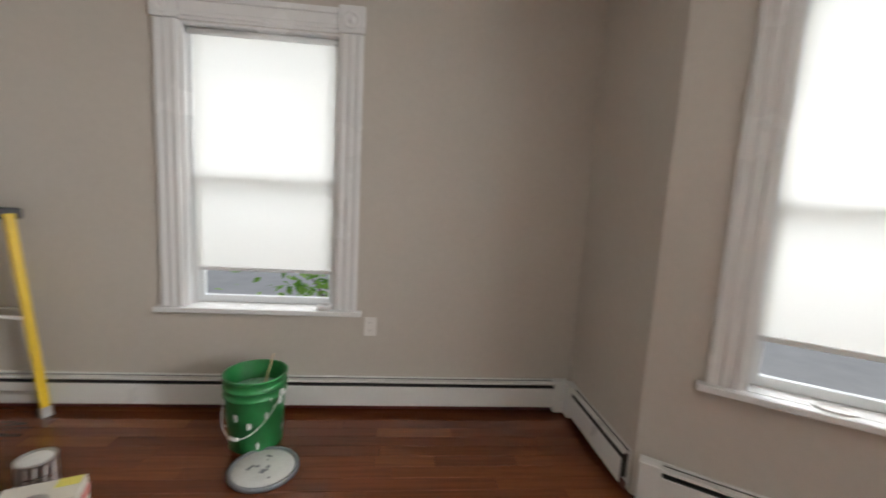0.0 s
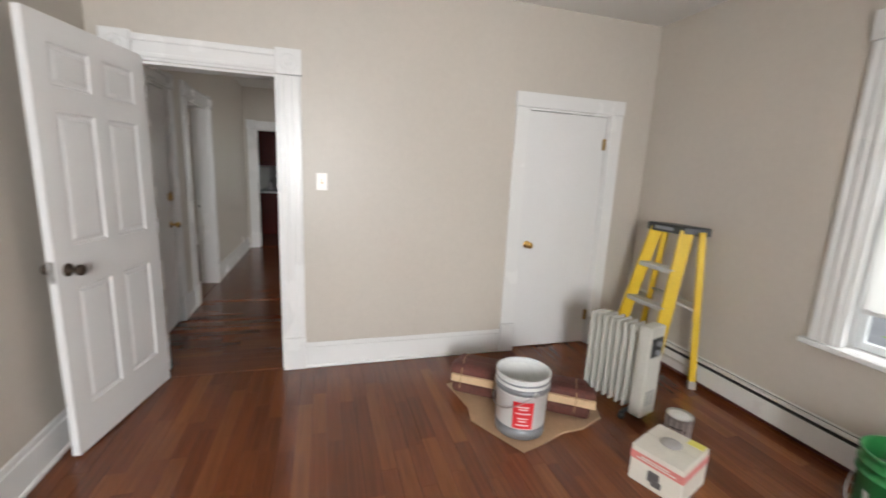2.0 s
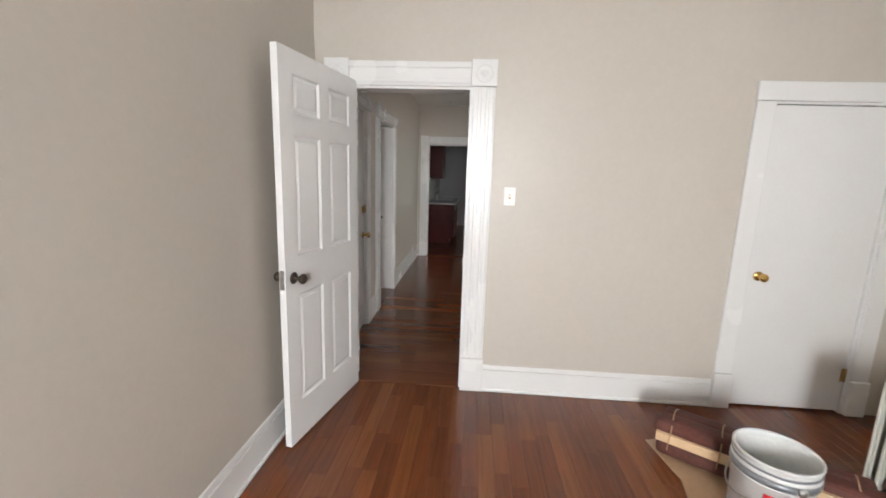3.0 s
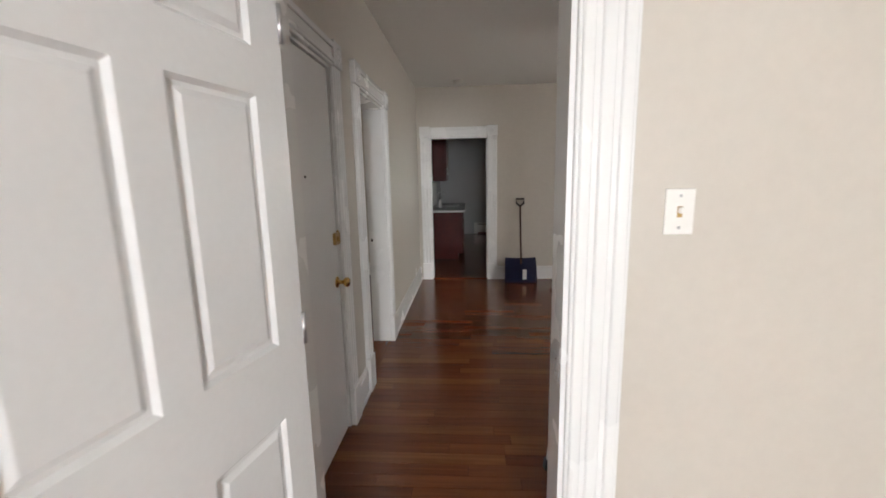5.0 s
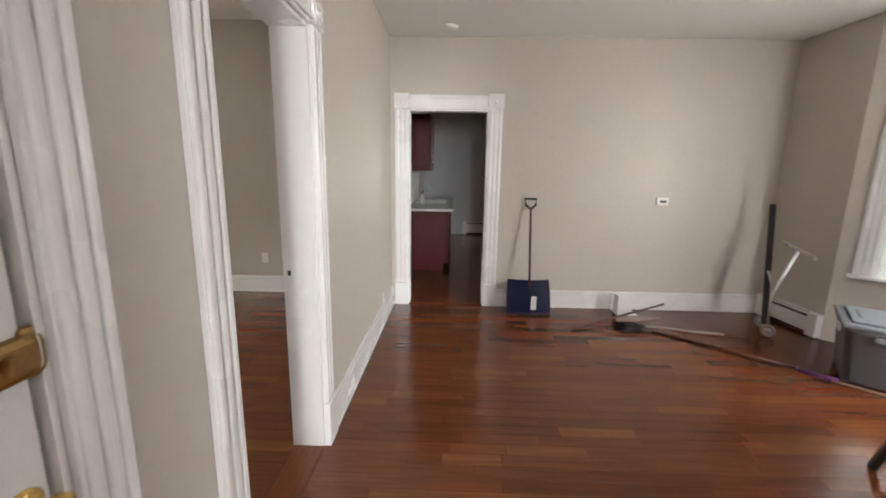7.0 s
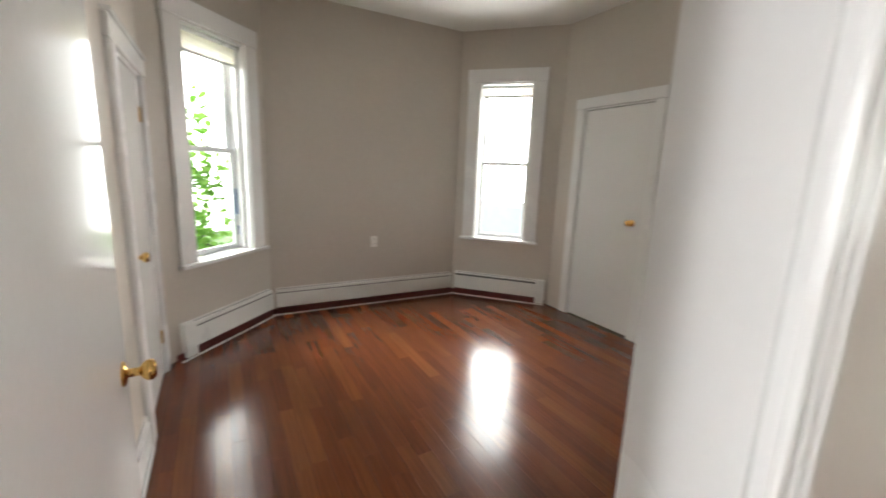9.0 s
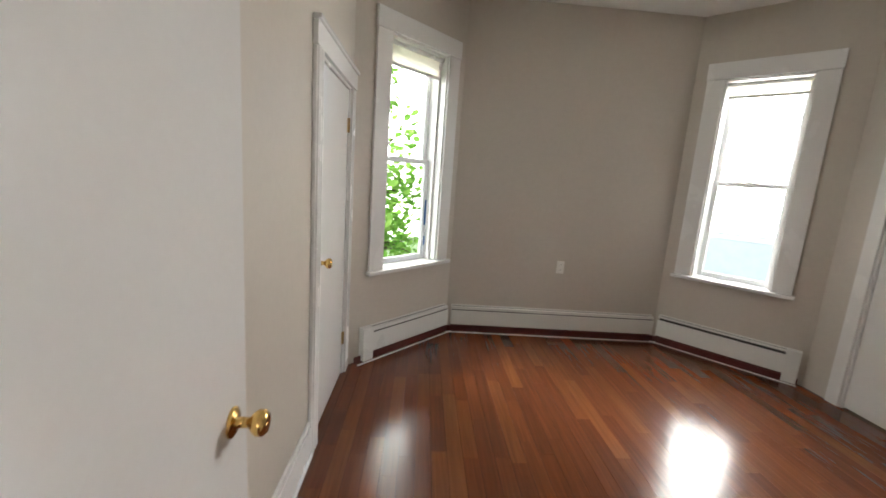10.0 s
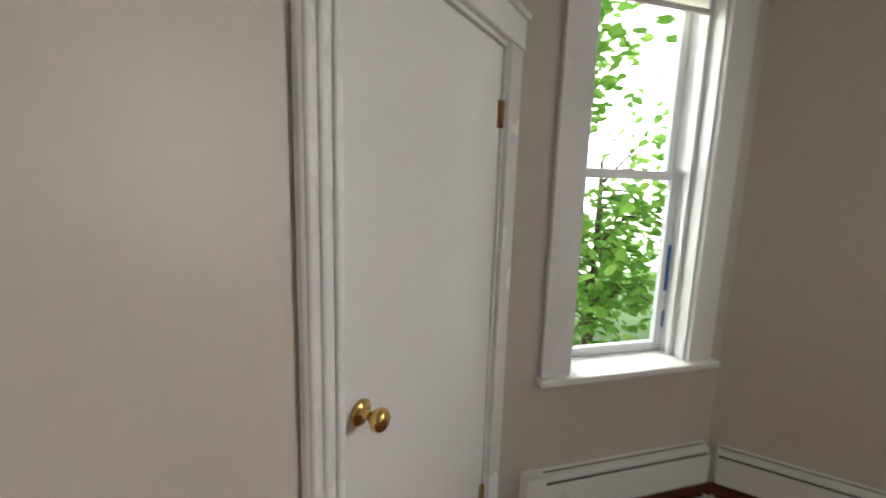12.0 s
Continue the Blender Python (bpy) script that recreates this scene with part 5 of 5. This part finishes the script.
bm = B()
lathe(bm, [(0, 0), (0.03, 0), (0.032, 0.01), (0.032, 0.11), (0.012, 0.14), (0.012, 0.16), (0, 0.16)], 16)
part("body", bm, LABELW, bt)
bm = B()
lathe(bm, [(0, 0.16), (0.014, 0.16), (0.014, 0.18), (0, 0.182)], 12), tube(bm, [(0, 0, 0.18), (0, 0, 0.2), (0.0, 0.04, 0.2)], 0.005, 8)
part("pump", bm, BLACK, bt)
base_heater(frame_at((-12.0, 1.7), (-12.0, -1.30)), 0.15, 2.13, 0.28, dep=0.07, label="white enamel baseboard heater in the kitchen")
bm = B()
box(bm, KX - 0.145, -1.10, 0.0005, KX + 0.005, -0.305, 0.012, 0.004)
solid("threshold_kitchen", bm, FLOOR_YI, "worn wooden threshold strip in the kitchen doorway", "threshold", "structure")
bm = B()
box(bm, WX - 0.145, -1.08, 0.0005, WX + 0.005, -0.305, 0.010, 0.004)
solid("threshold_hall", bm, FLOOR_YI, "wooden threshold strip in the doorway", "threshold", "structure")
bm = B()
box(bm, -4.72, SY - 0.157, 0.0005, -3.935, SY + 0.004, 0.009, 0.004)
solid("threshold_bedroom", bm, FLOOR_XI, "wooden threshold strip in the bedroom doorway", "threshold", "structure")

# ---------------------------------------------------------------- outside
bm = B()
bmesh.ops.create_grid(bm, x_segments=8, y_segments=8, size=600)
solid("ground", bm, GRASS, "grassy ground round the house", "ground", "structure", pose(0, 0, -1.2))


# grey street, widened to stand in for washed-out daylight under the front shade
bm = B()
box(bm, -9.0, 4.0, -1.25, 60.0, 40.0, -1.17)
solid("pavement", bm, mat("pale_concrete", (0.38, 0.37, 0.36), 0.85, var=0.15, scale=2, bump=0.3), "pale grey concrete pavement outside the bay, widened to pale the front window's view", "pavement", "structure")


def neighbour(m, L, Hh, label):
    root = thing("neighbour_house", m, label, "house")
    bm = B()
    box(bm, 0, -6, -1.2, L, -0.02, Hh)
    part("wall", bm, SIDING, root)
    bm = B()
    box(bm, -0.02, -0.02, -1.2, L + 0.02, 0.02, 0.55, 0.004)
    part("foundation", bm, SIDINGB, root, "blue-grey painted base")
    bm = B()
    vs = [bm.verts.new(p) for p in ((0, 0.0, 0), (1, 0.0, 0), (1, 0.022, 0), (0, 0.022, 0), (0, 0.0, 0.118), (1, 0.0, 0.118), (1, 0.006, 0.118), (0, 0.006, 0.118))]
    for f in ((0, 1, 2, 3), (7, 6, 5, 4), (0, 4, 5, 1), (1, 5, 6, 2), (2, 6, 7, 3), (3, 7, 4, 0)):
        bm.faces.new([vs[i] for i in f])
    me = mesh_of("siding_board", bm, SIDING)
    z = 0.56
    while z < Hh - 0.1:
        o = new("siding_board", me)
        o.parent = root
        o.matrix_basis = pose(0, 0, z) @ Matrix.Diagonal((L, 1, 1, 1))
        z += 0.116
    bm = B()
    for y0, y1 in ((0.5, -3.0), (-6.5, -3.0)):
        a = [bm.verts.new(p) for p in ((-0.3, y0, Hh - 0.1), (L + 0.3, y0, Hh - 0.1), (L + 0.3, y1, Hh + 1.8), (-0.3, y1, Hh + 1.8))]
        b = [bm.verts.new(v.co + Vector((0, 0, 0.12))) for v in a]
        bm.faces.new(a[::-1]), bm.faces.new(b)
        for k in range(4):
            bm.faces.new((a[k], a[(k + 1) % 4], b[(k + 1) % 4], b[k]))
    part("roof", bm, ROOF, root, "dark shingle roof")
    return root


neighbour(pose(-13.9, -6.2, 0, 0, 0, -47), 9.0, 6.5, "neighbouring house clad in white horizontal siding")


def tree(x, y, h, spread, leaves, seed, label, low=0.6, leaf=0.075):
    rnd = random.Random(seed)
    root = thing("tree", pose(x, y, -1.2), label, "tree")
    bm = B()
    tube(bm, [(0, 0, 0), (0.05, 0.03, h * 0.3), (0.0, 0.08, h * 0.6), (0.04, 0.0, h * 0.9)], 0.11, 10, 0.03)
    part("trunk", bm, BARK, root)
    tips = []
    bm = B()
    for k in range(26):
        z0 = h * rnd.uniform(0.2, 0.85)
        a = rnd.uniform(0, 6.283)
        L = spread * rnd.uniform(0.5, 1.0)
        p0, p2 = Vector((0, 0, z0)), Vector((math.cos(a) * L, math.sin(a) * L, z0 + rnd.uniform(-0.4, 0.7)))
        p1 = (p0 + p2) / 2 + Vector((0, 0, 0.15))
        tube(bm, [p0, p1, p2], 0.03, 6, 0.006)
        tips += [p2, p1, (p1 + p2) / 2]
    part("limbs", bm, BARK, root)
    verts, faces = [], []
    for k in range(leaves):
        c = rnd.choice(tips) + Vector((rnd.gauss(0, 0.24), rnd.gauss(0, 0.24), rnd.gauss(0, 0.22)))
        if c.z < low:
            continue
        q = Euler((rnd.uniform(-0.9, 0.9), rnd.uniform(-0.9, 0.9), rnd.uniform(0, 6.28)))
        s = leaf * rnd.uniform(0.6, 1.3)
        b = len(verts)
        for px, py, pz in ((0, -0.6, 0), (0.42, -0.25, 0.05), (0.40, 0.25, 0.06), (0, 0.8, -0.06), (-0.40, 0.25, 0.06), (-0.42, -0.25, 0.05)):
            v = Vector((px * s, py * s, pz * s))
            v.rotate(q)
            verts.append(c + v)
        faces += [(b, b + 1, b + 2, b + 3), (b, b + 3, b + 4, b + 5)]
    me = bpy.data.meshes.new("crown")
    me.from_pydata([tuple(v) for v in verts], [], faces)
    me.materials.append(LEAF)
    o = new("crown", me)
    o.parent = root
    tagged(o, "fresh green broad leaves", kind="stuff")
    return root


tree(-2.15, -7.2, 5.6, 1.8, 7000, 3, "leafy green garden tree outside the bedroom window", leaf=0.115)
tree(-0.6, -10.0, 7.0, 2.4, 5200, 4, "taller leafy green tree further down the garden", leaf=0.11)
tree(-3.3, -9.2, 3.4, 1.3, 1700, 8, "leafy green shrub-like tree in the garden", low=0.3, leaf=0.12)
tree(-0.4, 5.6, 2.6, 1.5, 3000, 5, "low leafy tree outside the front window", low=0.3)
tree(-15.5, 1.0, 6.0, 2.2, 4200, 6, "leafy green tree outside the kitchen window", leaf=0.10)
rs = thing("flower_stem", pose(-3.0, -6.0, -1.2), "flowering stem with red blossoms outside the window", "flowers")
bm = B()
tube(bm, [(0, 0, 0), (0.05, 0.0, 1.2), (-0.02, 0.05, 2.35)], 0.012, 8, 0.004)
part("stem", bm, BARK, rs)
for k in range(9):
    bm = B()
    cx, cy, cz = random.uniform(-0.14, 0.14), random.uniform(-0.14, 0.14), random.uniform(2.05, 2.45)
    for j in range(7):
        a = j * 0.9
        box(bm, -0.014, -0.01, -0.002, 0.014, 0.03, 0.002, 0, 1, pose(cx, cy, cz, 25 + 8 * j, 0, math.degrees(a)))
    part("blossom", bm, ROSE, rs, "small red blossom")

bm = B()
box(bm, -14, -0.05, -1.2, 14, 0, 14)
solid("backdrop", bm, HAZE, "bright white overcast sky beyond the garden", "sky", "structure", pose(2.8, -11.5, 0, 0, 0, 47))
bm = B()
box(bm, -9, -0.05, -1.2, 9, 0, 12)
solid("backdrop_west", bm, HAZE, "bright white overcast sky beyond the kitchen tree", "sky", "structure", pose(-21, 4, 0, 0, 0, -90))

# ---------------------------------------------------------------- strip floors
def strip_floor(name, poly, along_y, width, label, mat_piece, mat_rest, near, limit=300, seed=1, grow=0.05):
    rnd = random.Random(seed)
    bm = B()
    cs = [bm.verts.new((x, y, -0.03)) for x, y in poly]
    lo = [bm.verts.new((x, y, -0.12)) for x, y in poly]
    bm.faces.new(cs), bm.faces.new(lo[::-1])
    for i in range(len(poly)):
        j = (i + 1) % len(poly)
        bm.faces.new((cs[i], lo[i], lo[j], cs[j]))
    base = solid(name, bm, UNDER, label, "floor", "structure")
    ax = 1 if along_y else 0
    other = 1 - ax
    c0, c1 = min(p[other] for p in poly) - grow, max(p[other] for p in poly) + grow
    pieces = []
    c = c0
    while c < c1:
        mid = min(max(c + width / 2, c0 + grow + 0.01), c1 - grow - 0.01)
        hits = []
        for i in range(len(poly)):
            p, q = poly[i], poly[(i + 1) % len(poly)]
            if (p[other] - mid) * (q[other] - mid) < 0:
                t = (mid - p[other]) / (q[other] - p[other])
                hits.append(p[ax] + t * (q[ax] - p[ax]))
        hits.sort()
        for s0, s1 in zip(hits[::2], hits[1::2]):
            a, end = s0 - grow, s1 + grow
            a2 = a + rnd.uniform(0.2, 1.0)
            while a < end - 0.01:
                b = min(a2, end)
                if end - b < 0.12:
                    b = end
                pieces.append((c, a, b))
                a = b
                a2 = b + rnd.choice((0.3, 0.42, 0.55, 0.7, 0.85, 1.1))
        c += width
    pieces.sort(key=lambda q: ((q[1] + q[2]) / 2 - near[ax]) ** 2 + (q[0] - near[other]) ** 2)
    bm = B()
    g = 0.00035
    vs = [bm.verts.new(p) for p in ((0.0, g, -0.02), (1.0, g, -0.02), (1.0, width - g, -0.02), (0.0, width - g, -0.02),
                                    (0.0008, 2 * g, 0.0), (0.9992, 2 * g, 0.0), (0.9992, width - 2 * g, 0.0), (0.0008, width - 2 * g, 0.0))]
    quads = ((4, 5, 6, 7), (0, 1, 5, 4), (1, 2, 6, 5), (2, 3, 7, 6), (3, 0, 4, 7))
    for f in quads:
        bm.faces.new([vs[i] for i in f])
    unit = [v.co.copy() for v in vs]
    me = mesh_of("plank", bm, mat_piece)
    if along_y:
        place = lambda q: Matrix(((0, 1, 0, q[0]), (1, 0, 0, q[1]), (0, 0, 1, rnd.uniform(-0.0001, 0.0001)), (0, 0, 0, 1)))
    else:
        place = lambda q: Matrix.Translation((q[1], q[0], rnd.uniform(-0.0001, 0.0001)))
    for q in pieces[:limit]:
        o = new("plank", me)
        o.parent = base
        if along_y:
            o.matrix_basis = Matrix.Translation((q[0] + width, q[1], rnd.uniform(-0.0001, 0.0001))) @ pose(0, 0, 0, 0, 0, 90) @ Matrix.Diagonal((q[2] - q[1], 1, 1, 1))
        else:
            o.matrix_basis = place(q) @ Matrix.Diagonal((q[2] - q[1], 1, 1, 1))
    verts, faces = [], []
    for q in pieces[limit:]:
        m = place(q) @ Matrix.Diagonal((q[2] - q[1], 1, 1, 1))
        b = len(verts)
        verts += [tuple(m @ u) for u in unit]
        faces += [tuple(b + i for i in (f[::-1] if along_y else f)) for f in quads]
    if verts:
        m2 = bpy.data.meshes.new("plank_rest")
        m2.from_pydata(verts, [], faces)
        m2.materials.append(mat_rest)
        o = new("plank_rest", m2)
        o.parent = base
        tagged(o, kind="stuff")


strip_floor("floor_front", P_FRONT, False, 0.083, "glossy red-brown hardwood strip floor", FLOOR_X, FLOOR_XI, (-0.9, 0.2), seed=11)
strip_floor("floor_living", P_LIVING, True, 0.083, "glossy red-brown hardwood strip floor", FLOOR_Y, FLOOR_YI, (-4.4, 0.0), seed=12)
strip_floor("floor_bedroom", P_BED, True, 0.083, "glossy red-brown hardwood strip floor", FLOOR_Y, FLOOR_YI, (-5.2, -3.4), seed=13)
strip_floor("floor_kitchen", [(-12.0, -1.3), (-7.195, -1.3), (-7.195, 1.7), (-12.0, 1.7)], False, 0.083, "worn hardwood strip kitchen floor", FLOOR_X, FLOOR_XI, (-8.2, -0.6), limit=120, seed=14)
